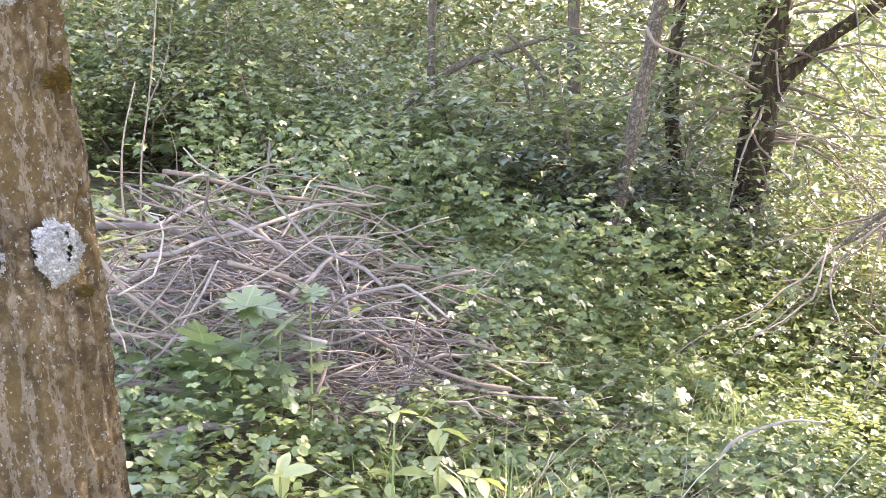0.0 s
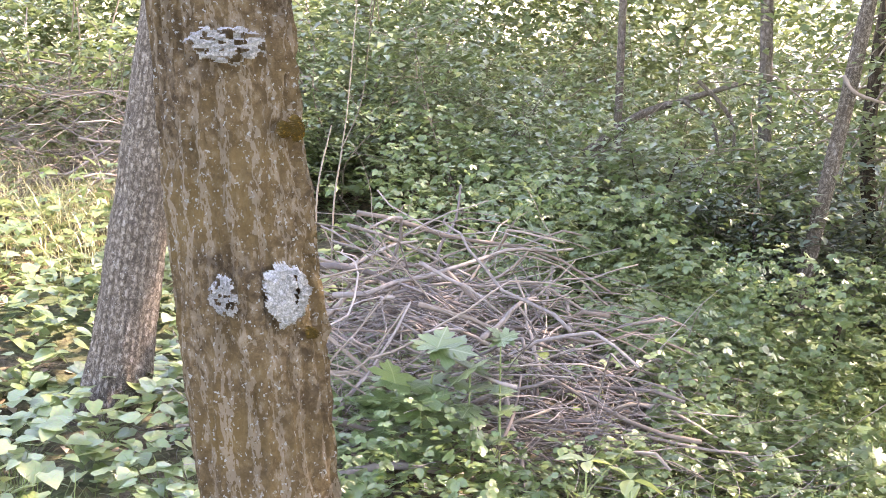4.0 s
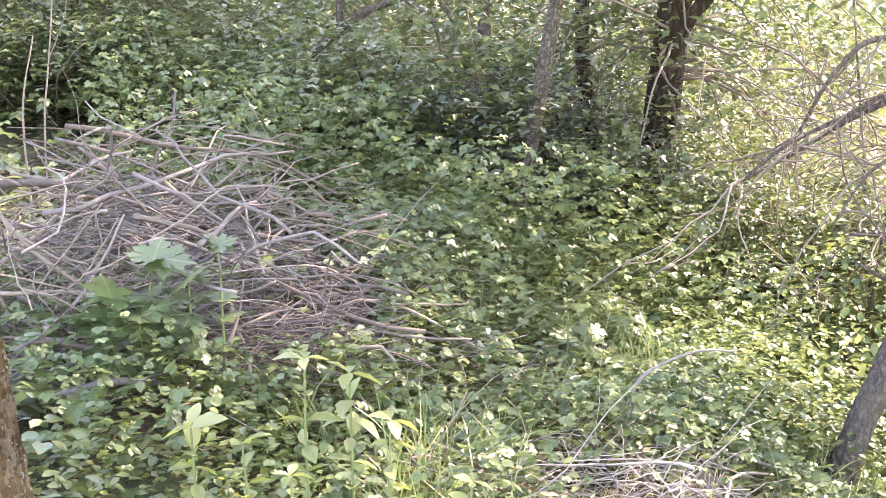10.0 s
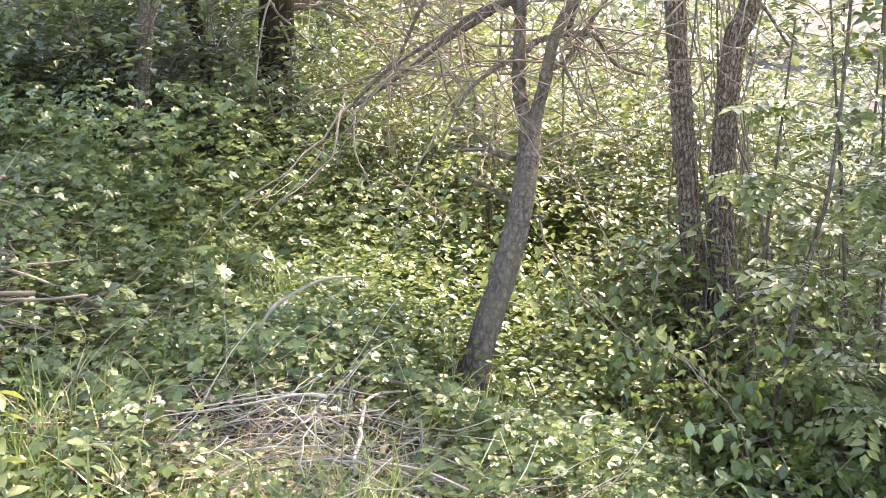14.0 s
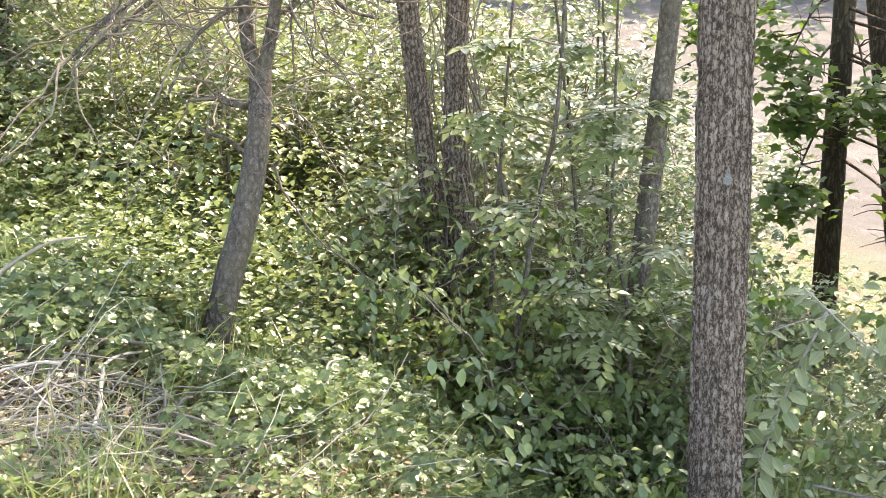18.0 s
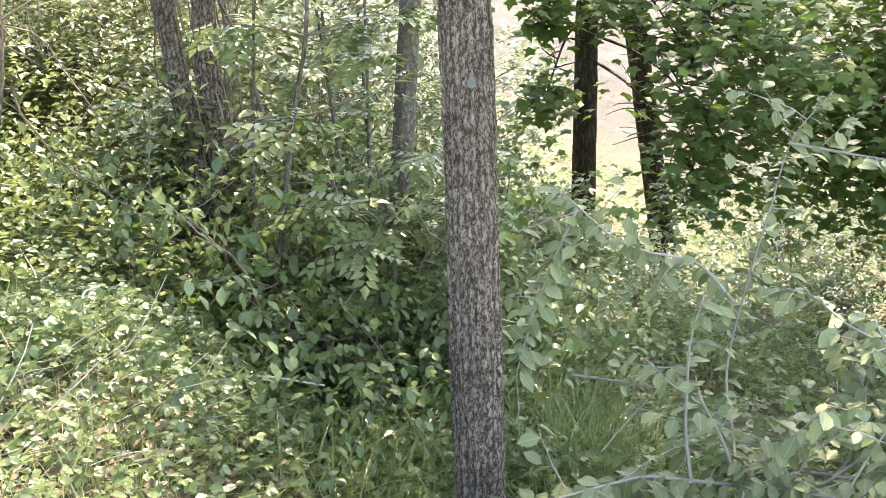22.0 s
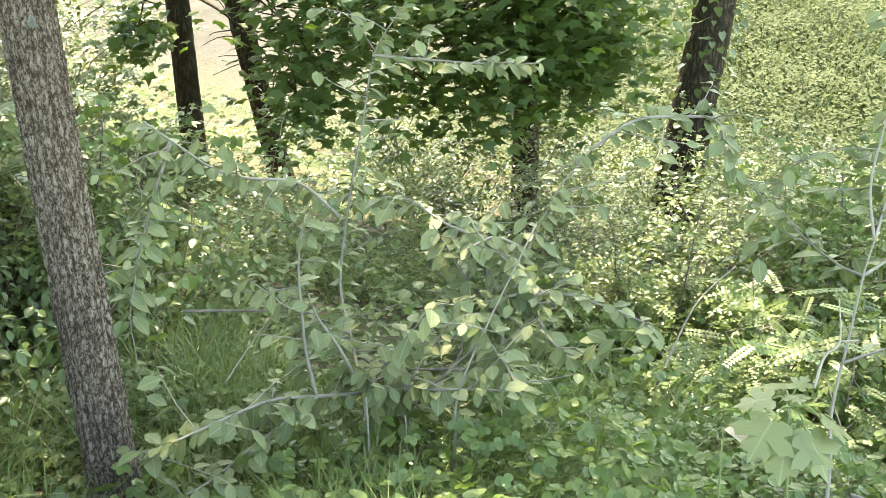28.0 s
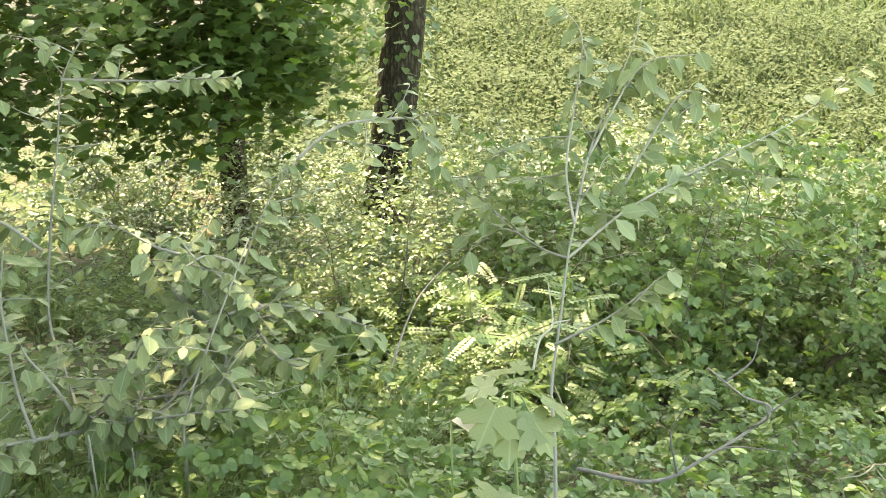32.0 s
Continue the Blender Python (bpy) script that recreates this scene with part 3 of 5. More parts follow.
# ---- the ground ----
def ground():
    def steps(lo, hi, near_lo, near_hi, fine):
        a = list(np.arange(near_lo, near_hi + 1e-6, fine))
        p, d = near_hi, fine
        while p < hi:
            d *= 1.25
            p += d
            a.append(min(p, hi))
        p, d = near_lo, fine
        while p > lo:
            d *= 1.25
            p -= d
            a.insert(0, max(p, lo))
        return np.array(a)
    xs, ys = steps(-1500, 1500, -7, 16, 0.16), steps(-1500, 1500, -2, 16, 0.16)
    X, Y = np.meshgrid(xs, ys, indexing="ij")
    Z = gz(X, Y)
    n, m = X.shape
    i, j = np.meshgrid(np.arange(n - 1), np.arange(m - 1), indexing="ij")
    h = Heap()
    h.add(np.stack([X, Y, Z], -1), [np.stack([i * m + j, (i + 1) * m + j, (i + 1) * m + j + 1, i * m + j + 1], -1).reshape(-1, 4)])
    tagged(part("ground", h, SOIL), "dark forest soil sloping down to a pale sunlit field", "ground", kind="structure")


ground()


# ---- trees ----
def value_noise(u, v, seed):
    """Smooth noise on a lattice, for bark relief."""
    r = np.random.default_rng(seed).random((64, 64))
    iu, iv = np.floor(u).astype(int), np.floor(v).astype(int)
    fu, fv = u - iu, v - iv
    fu, fv = fu * fu * (3 - 2 * fu), fv * fv * (3 - 2 * fv)
    a, b, c, d = r[iu % 64, iv % 64], r[(iu + 1) % 64, iv % 64], r[iu % 64, (iv + 1) % 64], r[(iu + 1) % 64, (iv + 1) % 64]
    return (a * (1 - fu) + b * fu) * (1 - fv) + (c * (1 - fu) + d * fu) * fv


def bark_tube(heap, path, radii, around, relief, ridges, seed, flare=0.0, bend=2.0, rough=0.0):
    """A trunk whose ridges and furrows stand out as relief."""
    n = len(path)
    th = np.linspace(0, 2 * np.pi, around, endpoint=False) + 1.25 * np.pi
    length = np.concatenate([[0], np.cumsum(np.linalg.norm(np.diff(path, axis=0), axis=1))])
    H, T = np.meshgrid(length, th, indexing="ij")
    wav = 0.9 * (value_noise(H * 2.2, T * 2, seed) - 0.5) + 0.35 * (value_noise(H * 9, T * 5, seed + 1) - 0.5)
    u = (T + wav * 0.5 * bend / max(ridges, 1) * 4) / (2 * np.pi) * ridges
    ridge = 1.25 * (1 - np.abs(2 * value_noise(u * 1.0 % 64, H * 5.0, seed + 2) - 1) ** 0.7)
    fine = value_noise(u * 3.1, H * 34, seed + 3)
    mid = value_noise(u * 0.5, H * 3, seed + 4)
    relief = relief * (1 + rough * np.exp(-(((T - 3.0 + np.pi) % (2 * np.pi) - np.pi) / 0.55) ** 2))
    R = np.asarray(radii)[:, None] * (1 + flare * np.exp(-H / 0.22) * (1 + 0.25 * np.sin(5 * T + seed))) + relief * (ridge - 0.6) + 0.55 * relief * (fine - 0.5) + 0.6 * relief * (mid - 0.5)
    way = np.gradient(path, axis=0)
    way /= np.linalg.norm(way, axis=1)[:, None]
    a = np.cross(way, [0, 1.0, 0])
    a /= np.linalg.norm(a, axis=1)[:, None]
    b = np.cross(way, a)
    v = path[:, None] + R[..., None] * (np.cos(th)[None, :, None] * a[:, None] + np.sin(th)[None, :, None] * b[:, None])
    i, j = np.meshgrid(np.arange(n - 1), np.arange(around), indexing="ij")
    j2 = (j + 1) % around
    heap.add(v, [np.stack([i * around + j, i * around + j2, (i + 1) * around + j2, (i + 1) * around + j], -1).reshape(-1, 4)])
    heap.uv = np.stack([T * float(np.mean(radii)), H], -1).reshape(-1, 2)


def crown(top, radius, height, leaves, leaf=0.11, shape=SCALE):
    """Limbs that spread from the top and a ragged crown of leaf clumps with gaps, out of view, added for shade."""
    limbs, foliage = [], Heap()
    pts = []
    for k in range(9):
        a = 2 * np.pi * k / 9 + RNG.uniform(-0.3, 0.3)
        w = wander(top + np.array([0, 0, RNG.uniform(-0.8, 0.6)]), (math.cos(a), math.sin(a), RNG.uniform(0.1, 0.9)), radius * RNG.uniform(0.8, 1.2), 6, 0.16)
        limb = Heap()
        limbs.append(limb)
        tube(limb, w, np.linspace(0.045, 0.012, len(w)), 5)
        for p in w[2:]:
            for q in range(2):
                s = wander(p, RNG.standard_normal(3) + (0, 0, 0.3), radius * 0.35, 3, 0.2)
                tube(limb, s, np.linspace(0.012, 0.004, len(s)), 3, 0, False)
                pts += [s[1], s[2], s[3]]
    pts = np.array(pts)
    pick = pts[RNG.integers(0, len(pts), leaves)] + RNG.standard_normal((leaves, 3)) * np.array([0.26, 0.26, 0.16])
    strew(foliage, shape, pick, U(0, 6.28, leaves), U(-0.6, 0.3, leaves), U(-0.5, 0.5, leaves), U(0.7, 1.3, leaves) * leaf)
    return limbs, foliage


def tree(name, label, base, lean, radius, tall, mat, around=96, relief=0.006, ridges=18, flare=0.35, crown_r=2.4, leaves=2600, seed=1, step=0.02, curve=(0, 0), top_r=0.6, head=None, rough=0.0):
    """A tree from its base: lean is the sideways shift in metres for each metre of height. A given head moves the
    unseen crown off the trunk, to where its shade is wanted.
    """
    bx, by = base
    z0 = float(gz(bx, by)) - 0.08
    root = thing(name, label, "tree", (bx, by, z0), "trees")
    hs = np.concatenate([np.arange(0, 0.6, step * 2), np.arange(0.6, 2.5, step), np.arange(2.5, tall, 0.15)])
    t = hs / 3.0
    path = np.stack([lean[0] * hs + curve[0] * np.sin(t * 2.2), lean[1] * hs + curve[1] * np.sin(t * 2.2), hs], -1)
    r = radius * (1 - (1 - top_r) * hs / tall)
    h = Heap()
    bark_tube(h, path, r, around, relief, ridges, seed, flare, rough=rough)
    part("trunk", h, mat, root)
    if leaves:
        limbs, foliage = crown(path[-1] if head is None else np.array(head) - np.array(root.location), crown_r, 2.0, leaves, 0.11 if head is None else 0.165)
        for limb in limbs:
            part("limb", limb, mat, root)
        part("crown", foliage, CROWN, root, "leafy green crown out of view, added for shade")
    return root, path, r


def along(path, hs, z):
    return np.array([np.interp(z, path[:, 2], path[:, k]) for k in range(3)])


# the lichen-spotted trunk beside the camera's first view
near_tree, near_path, near_r = tree("tree", "mossy brown tree trunk with pale lichen patches and furrowed bark", (-0.484, 1.758), (-0.094, 0.023), 0.106, 6.0, BARK_MOSSY, 240, 0.011, 34, 0.25, 1.25, 1500, 3, 0.009, top_r=0.75, head=(1.2, 2.85, 4.1), rough=0.9)


def crust(parent, name, path, radius, z, facing, w, tall, mat, label, seed, lift=0.009, holes=0.0):
    """A ragged, grainy crust that hugs the trunk."""
    rg = np.random.default_rng(seed)
    h = Heap()
    n = 40
    g = np.linspace(-1.15, 1.15, n)
    A, B = np.meshgrid(g, g, indexing="ij")
    ang = np.arctan2(B, A)
    rim = 1 + 0.07 * np.sin(3 * ang + seed) + 0.06 * np.sin(7 * ang + 2 * seed) + 0.05 * np.sin(13 * ang + seed)
    q = np.hypot(A, B) / rim + 0.10 * rg.random((n, n))
    s, u = B * tall, A * w
    c = np.stack([np.interp(z + s, path[:, 2], path[:, k]) for k in range(3)], -1)
    a = facing + u / radius
    depth = radius + lift * np.clip(1.05 - q ** 4, -0.6, 1) + 0.009 * rg.random((n, n)) * (q < 0.95)
    v = c + np.stack([depth * np.cos(a), depth * np.sin(a), np.zeros((n, n))], -1)
    i, j = np.meshgrid(np.arange(n - 1), np.arange(n - 1), indexing="ij")
    crack = (np.abs(A - 0.2 - 0.06 * np.sin(5 * B)) < 0.05) & (np.abs(B - 0.1) < 0.5) & (tall > 0.04)
    keep = ((q[:-1, :-1] < 1.02) & ~crack[:-1, :-1] & (value_noise((A[:-1, :-1] + 2) * 5.3, (B[:-1, :-1] + 2) * 5.3, seed) > holes)).ravel()
    h.add(v, [np.stack([i * n + j, (i + 1) * n + j, (i + 1) * n + j + 1, i * n + j + 1], -1).reshape(-1, 4)[keep]])
    part(name, h, mat, parent, label)


FACE = math.atan2(-1.8, 0.52)                # from the trunk towards the camera
crust(near_tree, "lichen", near_path, 0.108, 1.388, FACE + 0.56, 0.039, 0.046, LICHEN, "round pale grey lichen patch", 1)
crust(near_tree, "lichen", near_path, 0.108, 1.388, FACE - 0.30, 0.021, 0.030, LICHEN, "ragged grey lichen patch", 4, 0.005, 0.35)
crust(near_tree, "lichen", near_path, 0.110, 1.74, FACE + 0.05, 0.055, 0.026, LICHEN, "ragged grey lichen patch", 6, 0.005, 0.35)
crust(near_tree, "moss", near_path, 0.112, 1.622, FACE + 0.72, 0.013, 0.012, MOSS, "rusty moss tuft", 2)
crust(near_tree, "moss", near_path, 0.112, 1.622, FACE + 0.92, 0.010, 0.020, MOSS, "rusty moss tuft", 8)
crust(near_tree, "moss", near_path, 0.112, 1.328, FACE + 0.84, 0.008, 0.009, MOSS, "rusty moss tuft", 9)

tree("tree", "grey tree trunk with flaking bark rising from ground ivy", (-2.146, 4.874), (0.131, 0.116), 0.125, 7.0, BARK_GREY, 120, 0.009, 24, 0.35, 2.6, 1300, 5, 0.012)
tree("tree", "slender grey leaning tree trunk in the undergrowth", (0.977, 7.91), (0.165, 0.066), 0.052, 5.5, BARK_GREY, 48, 0.004, 12, 0.3, 2.3, 2500, 6, 0.03, (0.05, 0), head=(1.9, 6.9, 4.6))
tree("tree", "straight brown tree trunk among shrubs", (1.001, 9.436), (-0.03, 0.006), 0.050, 7.0, BARK_BROWN, 48, 0.004, 12, 0.2, 2.6, 1300, 7, 0.03, head=(2.8, 11.4, 4.8))
tree("tree", "thin brown sapling trunk among shrubs", (-0.11, 9.45), (0.0, 0.03), 0.032, 5.0, BARK_BROWN, 24, 0.002, 8, 0.2, 2.4, 950, 8, 0.04, (0.03, 0), head=(0.8, 11.2, 4.6))
dark_tree, dark_path, _ = tree("tree", "dark twisted tree trunk hung with drooping branches", (2.157, 9.319), (0.085, 0.031), 0.135, 6.0, BARK_DARK, 64, 0.012, 14, 0.4, 2.6, 1500, 9, 0.03, (0.06, 0), head=(3.6, 8.7, 4.8))
tree("tree", "pale brown tree trunk half hidden by leaves", (4.266, 4.854), (0.13, 0.0), 0.062, 6.0, BARK_BROWN, 40, 0.004, 12, 0.3, 2.0, 350, 10, 0.03, head=(6.9, 6.4, 4.0))
ridged_tree, ridged_path, _ = tree("tree", "upright tree trunk with deeply ridged grey-brown bark", (3.005, 2.83), (0.064, 0.078), 0.093, 6.5, BARK_RIDGED, 190, 0.011, 32, 0.15, 2.0, 1700, 12, 0.011, top_r=0.8, head=(2.4, 2.5, 4.9))
crust(ridged_tree, "lichen", ridged_path, 0.094, 2.10, math.atan2(-2.8, -2.7) + 0.15, 0.014, 0.020, LICHEN, "small white lichen spot", 3, 0.006)
maple_a, maple_a_path, _ = tree("maple_tree", "dark maple trunk standing before the bright field", (8.16, 6.86), (0.117, 0.094), 0.11, 6.5, BARK_DARK, 48, 0.006, 14, 0.3, 2.1, 3900, 13, 0.04, head=(7.7, 4.6, 3.4))
maple_b, maple_b_path, _ = tree("maple_tree", "leaning dark maple trunk standing before the bright field", (9.17, 6.683), (0.019, 0.218), 0.115, 6.5, BARK_DARK, 48, 0.006, 14, 0.3, 2.6, 4600, 14, 0.04, head=(9.9, 7.0, 3.6))
maple_c, maple_c_path, _ = tree("maple_tree", "shaded grey maple trunk behind hanging leaves", (10.154, 4.653), (0.188, 0.071), 0.13, 6.5, BARK_DARK, 48, 0.006, 14, 0.3, 3.0, 4400, 15, 0.04, head=(8.5, 2.6, 3.4))
big_tree, big_path, _ = tree("tree", "stout dark tree trunk overgrown with ivy leaves", (10.545, 3.395), (0.232, -0.066), 0.21, 7.0, BARK_DARK, 64, 0.014, 16, 0.3, 4.8, 10500, 16, 0.04, head=(14.3, 2.5, 3.6))


def limb_tree():
    """The bare, forked tree that leans over the clearing."""
    base = np.array([2.025, 4.994, float(gz(2.025, 4.994)) - 0.05])
    root = thing("tree", "leaning brown tree with a forked top and bare twisted branches", "tree", base, "trees")
    trunk = smooth_path(np.array([(2.0, 4.99, base[2]), (2.136, 5.014, -0.461), (2.248, 5.033, -0.212), (2.348, 5.077, 0.024), (2.421, 5.132, 0.23), (2.494, 5.231, 0.444)]) - base, 24)
    h = Heap()
    bark_tube(h, trunk, np.linspace(0.062, 0.047, len(trunk)), 72, 0.006, 16, 21, 0.25)
    part("trunk", h, BARK_BROWN, root)
    o = base
    limbs = [
        ([(2.485, 5.22, 0.40), (2.47, 5.295, 0.564), (2.497, 5.339, 0.80), (2.534, 5.377, 1.033), (2.62, 5.45, 1.6), (2.5, 5.7, 2.6)], 0.038),
        ([(2.49, 5.22, 0.41), (2.546, 5.185, 0.624), (2.573, 5.139, 0.817), (2.664, 5.095, 1.047), (2.85, 5.1, 1.6), (3.1, 5.2, 2.6)], 0.033),
        ([(2.53, 5.38, 0.88), (2.48, 5.42, 0.96), (2.34, 5.57, 0.85), (2.23, 5.71, 0.75), (2.10, 5.84, 0.62), (1.91, 6.08, 0.44)], 0.020),
        ([(2.48, 5.23, 0.26), (2.35, 5.25, 0.30), (2.28, 5.28, 0.33), (2.17, 5.32, 0.33)], 0.016),
        ([(2.52, 5.37, 0.73), (2.65, 5.43, 0.78), (2.90, 5.42, 0.78), (3.03, 5.44, 0.63), (3.22, 5.44, 0.55)], 0.018),
        ([(2.62, 5.31, 0.66), (2.75, 5.37, 0.69), (2.91, 5.42, 0.86), (3.07, 5.47, 1.00)], 0.016),
        ([(2.38, 5.22, 0.06), (2.31, 5.22, 0.14), (2.16, 5.19, 0.23)], 0.014),
        ([(2.41, 5.14, 0.03), (2.45, 5.02, 0.05)], 0.012),
        ([(2.55, 5.42, 0.98), (2.31, 5.32, 0.95), (2.1, 5.26, 0.86), (1.84, 5.2, 0.76), (1.63, 5.2, 0.6)], 0.016),
        ([(2.58, 5.44, 1.12), (2.23, 5.3, 1.18), (2.04, 5.25, 1.05), (1.9, 5.26, 0.8)], 0.016),
        ([(2.72, 5.3, 0.82), (2.68, 5.1, 0.98), (2.70, 4.95, 1.15)], 0.013),
        ([(2.5, 5.34, 0.74), (2.18, 5.15, 0.64), (2.02, 5.13, 0.42)], 0.011),
        ([(2.9, 5.3, 1.4), (3.2, 5.1, 1.2), (3.5, 5.0, 0.95), (3.7, 5.0, 0.7)], 0.014),
    ]
    for pts, r in limbs:
        w = smooth_path(np.array(pts) - o, 8)
        h = Heap()
        tube(h, w, np.linspace(r, r * 0.45, len(w)), 10, 0.05)
        limb = part("limb", h, BARK_BROWN, root)
        for k in range({2: 1, 3: 3, 4: 6}.get(len(pts), 14)):
            tw = Heap()
            p = w[RNG.integers(len(w) // 4, len(w))]
            s = wander(p, RNG.standard_normal(3) * (1, 1, 0.6) + (0, 0, -0.1), RNG.uniform(0.3, 1.0), 9, 0.22, 0.03)
            tube(tw, s, np.linspace(0.006, 0.002, len(s)), 4)
            for q in range(5):
                s2 = wander(s[RNG.integers(2, 9)], RNG.standard_normal(3), RNG.uniform(0.1, 0.35), 5, 0.2)
                tube(tw, s2, np.linspace(0.003, 0.0015, len(s2)), 3)
            part("twig", tw, TWIG_BROWN, limb)


limb_tree()


def vine_tree():
    """Two stems grown together, wrapped in hanging vines."""
    base = np.array([3.84, 5.85, float(gz(3.84, 5.85)) - 0.05])
    root = thing("tree", "double-stemmed dark tree wrapped in dry hanging vines", "tree", base, "trees")
    for k, pts in enumerate(([(3.80, 5.88, -1.62), (3.78, 5.90, -0.95), (3.77, 5.91, -0.67), (3.72, 5.94, 0.03), (3.67, 5.97, 0.84), (3.6, 6.1, 3.0), (3.5, 6.2, 5.0)],
                             [(3.88, 5.84, -1.62), (3.89, 5.83, -0.66), (3.89, 5.83, -0.09), (3.93, 5.80, 0.62), (4.02, 5.76, 0.95), (4.4, 5.8, 3.0), (4.8, 5.8, 5.0)])):
        pts = [tuple(np.array(p) - base) for p in pts]
        w = smooth_path(pts, 24)
        h = Heap()
        bark_tube(h, w, np.linspace(0.072, 0.045, len(w)), 60, 0.008, 16, 31 + k, 0.3)
        part("trunk", h, BARK_RIDGED, root)
        # sparse crowns above the view, added for the shade they cast
        limbs, foliage = crown(np.array(pts[-1], float), 2.2, 2.0, 450)
        for limb in limbs:
            part("limb", limb, BARK_BROWN, root)
        part("crown", foliage, CROWN, root, "leafy green crown out of view, added for shade")
    for k in range(26):
        a, top = RNG.uniform(0, 6.28), RNG.uniform(1.4, 3.2)
        q = RNG.uniform(0.10, 0.2)
        w = smooth_path([(q * math.cos(a) + 0.1, q * math.sin(a) + 0.15, 0.3 + RNG.uniform(0, 0.4)), (0.1 + q * math.cos(a + 0.3), 0.1 + q * math.sin(a + 0.3), 0.9), (0.2 + q * math.cos(a - 0.2), 0.3 + q * math.sin(a), 1.6), (0.3 + RNG.uniform(-0.3, 0.3), 0.5 + RNG.uniform(-0.3, 0.3), top + 0.4)], 8)
        h = Heap()
        tube(h, w + np.cumsum(RNG.normal(0, 0.012, w.shape), axis=0) * (1, 1, 0.3), RNG.uniform(0.002, 0.006), 5)
        part("vine", h, TWIG_BROWN if k % 3 else TWIG, root)


vine_tree()


def maple_boughs(root, path, places, leaves=500):
    """Low boughs with lobed leaves in flat sprays, in front of the trunk."""
    o = np.array(root.location)
    for x, y, z, r in places:
        p = np.array([x, y, z]) - o
        s = along(path, None, min(max(p[2] + 0.5, 0.8), 5))
        w = smooth_path([s, (s + p) / 2 + (0, 0, 0.15), p], 8)
        h = Heap()
        tube(h, w, np.linspace(0.016, 0.005, len(w)), 6)
        for q in range(14):
            tube(h, wander(w[RNG.integers(8, len(w))], RNG.standard_normal(3) * (1, 1, 0.4), r * 0.9, 6, 0.15), np.linspace(0.007, 0.002, 7), 4)
        bough = part("bough", h, BARK_DARK, root)
        f = Heap()
        n = int(leaves * 1.7)
        pos = p + RNG.standard_normal((n, 3)) * np.array([r * 0.5, r * 0.5, r * 0.33])
        pos[:, 2] = np.round(pos[:, 2] / 0.16) * 0.16 + RNG.normal(0, 0.04, n)
        strew(f, SMALL_MAPLE, pos, U(0, 6.28, n), U(-0.9, 0.1, n), U(-0.4, 0.4, n), U(0.075, 0.135, n))
        part("foliage", f, MAPLE, bough)


maple_boughs(maple_a, maple_a_path, [(7.6, 7.5, -0.2, 0.5), (7.7, 5.3, -1.9, 0.5), (8.3, 5.6, -0.8, 0.6), (7.9, 4.7, -1.1, 0.6)], 190)
maple_boughs(maple_b, maple_b_path, [(8.9, 5.7, -0.8, 0.8), (9.0, 5.3, -1.5, 0.8), (10.0, 7.0, -0.6, 0.6), (8.9, 4.9, -2.1, 0.7)], 220)
maple_boughs(maple_c, maple_c_path, [(9.4, 4.7, -1.3, 0.9), (9.7, 4.2, -1.8, 0.9), (10.2, 5.3, -1.0, 0.9), (10.0, 4.4, -0.8, 0.9), (9.3, 3.9, -1.2, 0.8), (9.6, 5.4, -1.7, 0.7), (9.8, 3.8, -0.5, 0.9), (9.5, 4.8, -0.4, 0.9), (9.2, 4.3, -2.0, 0.8), (10.4, 4.3, -1.5, 0.9)], 370)

maple_boughs(maple_c, maple_c_path, [(9.79, 3.9, -2.0, 0.6), (9.9, 4.2, -1.9, 0.7)], 300)
maple_boughs(maple_a, maple_a_path, [(7.54, 6.75, -1.55, 0.30), (7.75, 6.9, -0.95, 0.25), (8.05, 5.75, -1.05, 0.40), (7.65, 5.25, -1.4, 0.45), (7.8, 5.0, -0.7, 0.5), (7.75, 7.05, -0.55, 0.35), (8.0, 6.4, -0.8, 0.32), (8.2, 5.5, -1.7, 0.45)], 110)


def climbing_ivy(root, path, r, n):
    f = Heap()
    a, z = U(0, 6.28, n), U(0.3, 4.5, n)
    c = np.stack([np.interp(z, path[:, 2], path[:, k]) for k in range(3)], -1)
    d = r + U(0.0, 0.10, n)
    pos = c + np.stack([d * np.cos(a), d * np.sin(a), np.zeros(n)], -1)
    strew(f, HEART, pos, a - np.pi / 2, U(-1.2, -0.2, n), U(-0.4, 0.4, n), U(0.05, 0.10, n))
    part("ivy", f, SHRUB, root, "climbing green ivy leaves")


climbing_ivy(big_tree, big_path, 0.2, 420)


def drooping(root, path):
    """Hanging brown twigs and leaf sprays of the dark tree."""
    f = Heap()
    for k in range(110):
        tw = Heap()
        s = along(path, None, RNG.uniform(1.2, 4.0))
        a = RNG.uniform(0, 6.28)
        w = wander(s, (math.cos(a), math.sin(a), RNG.uniform(-0.1, 0.5)), RNG.uniform(0.8, 2.4), 12, 0.14, 0.09)
        tube(tw, w, np.linspace(0.014, 0.003, len(w)), 5)
        part("branch", tw, TWIG_BROWN, root, "drooping brown branch")
        n = 34
        p = w[RNG.integers(4, len(w), n)] + RNG.standard_normal((n, 3)) * 0.11
        strew(f, SCALE, p, U(0, 6.28, n), U(-0.7, 0.3, n), U(-0.5, 0.5, n), U(0.05, 0.10, n))
    part("foliage", f, SHRUB, root)


drooping(dark_tree, dark_path)
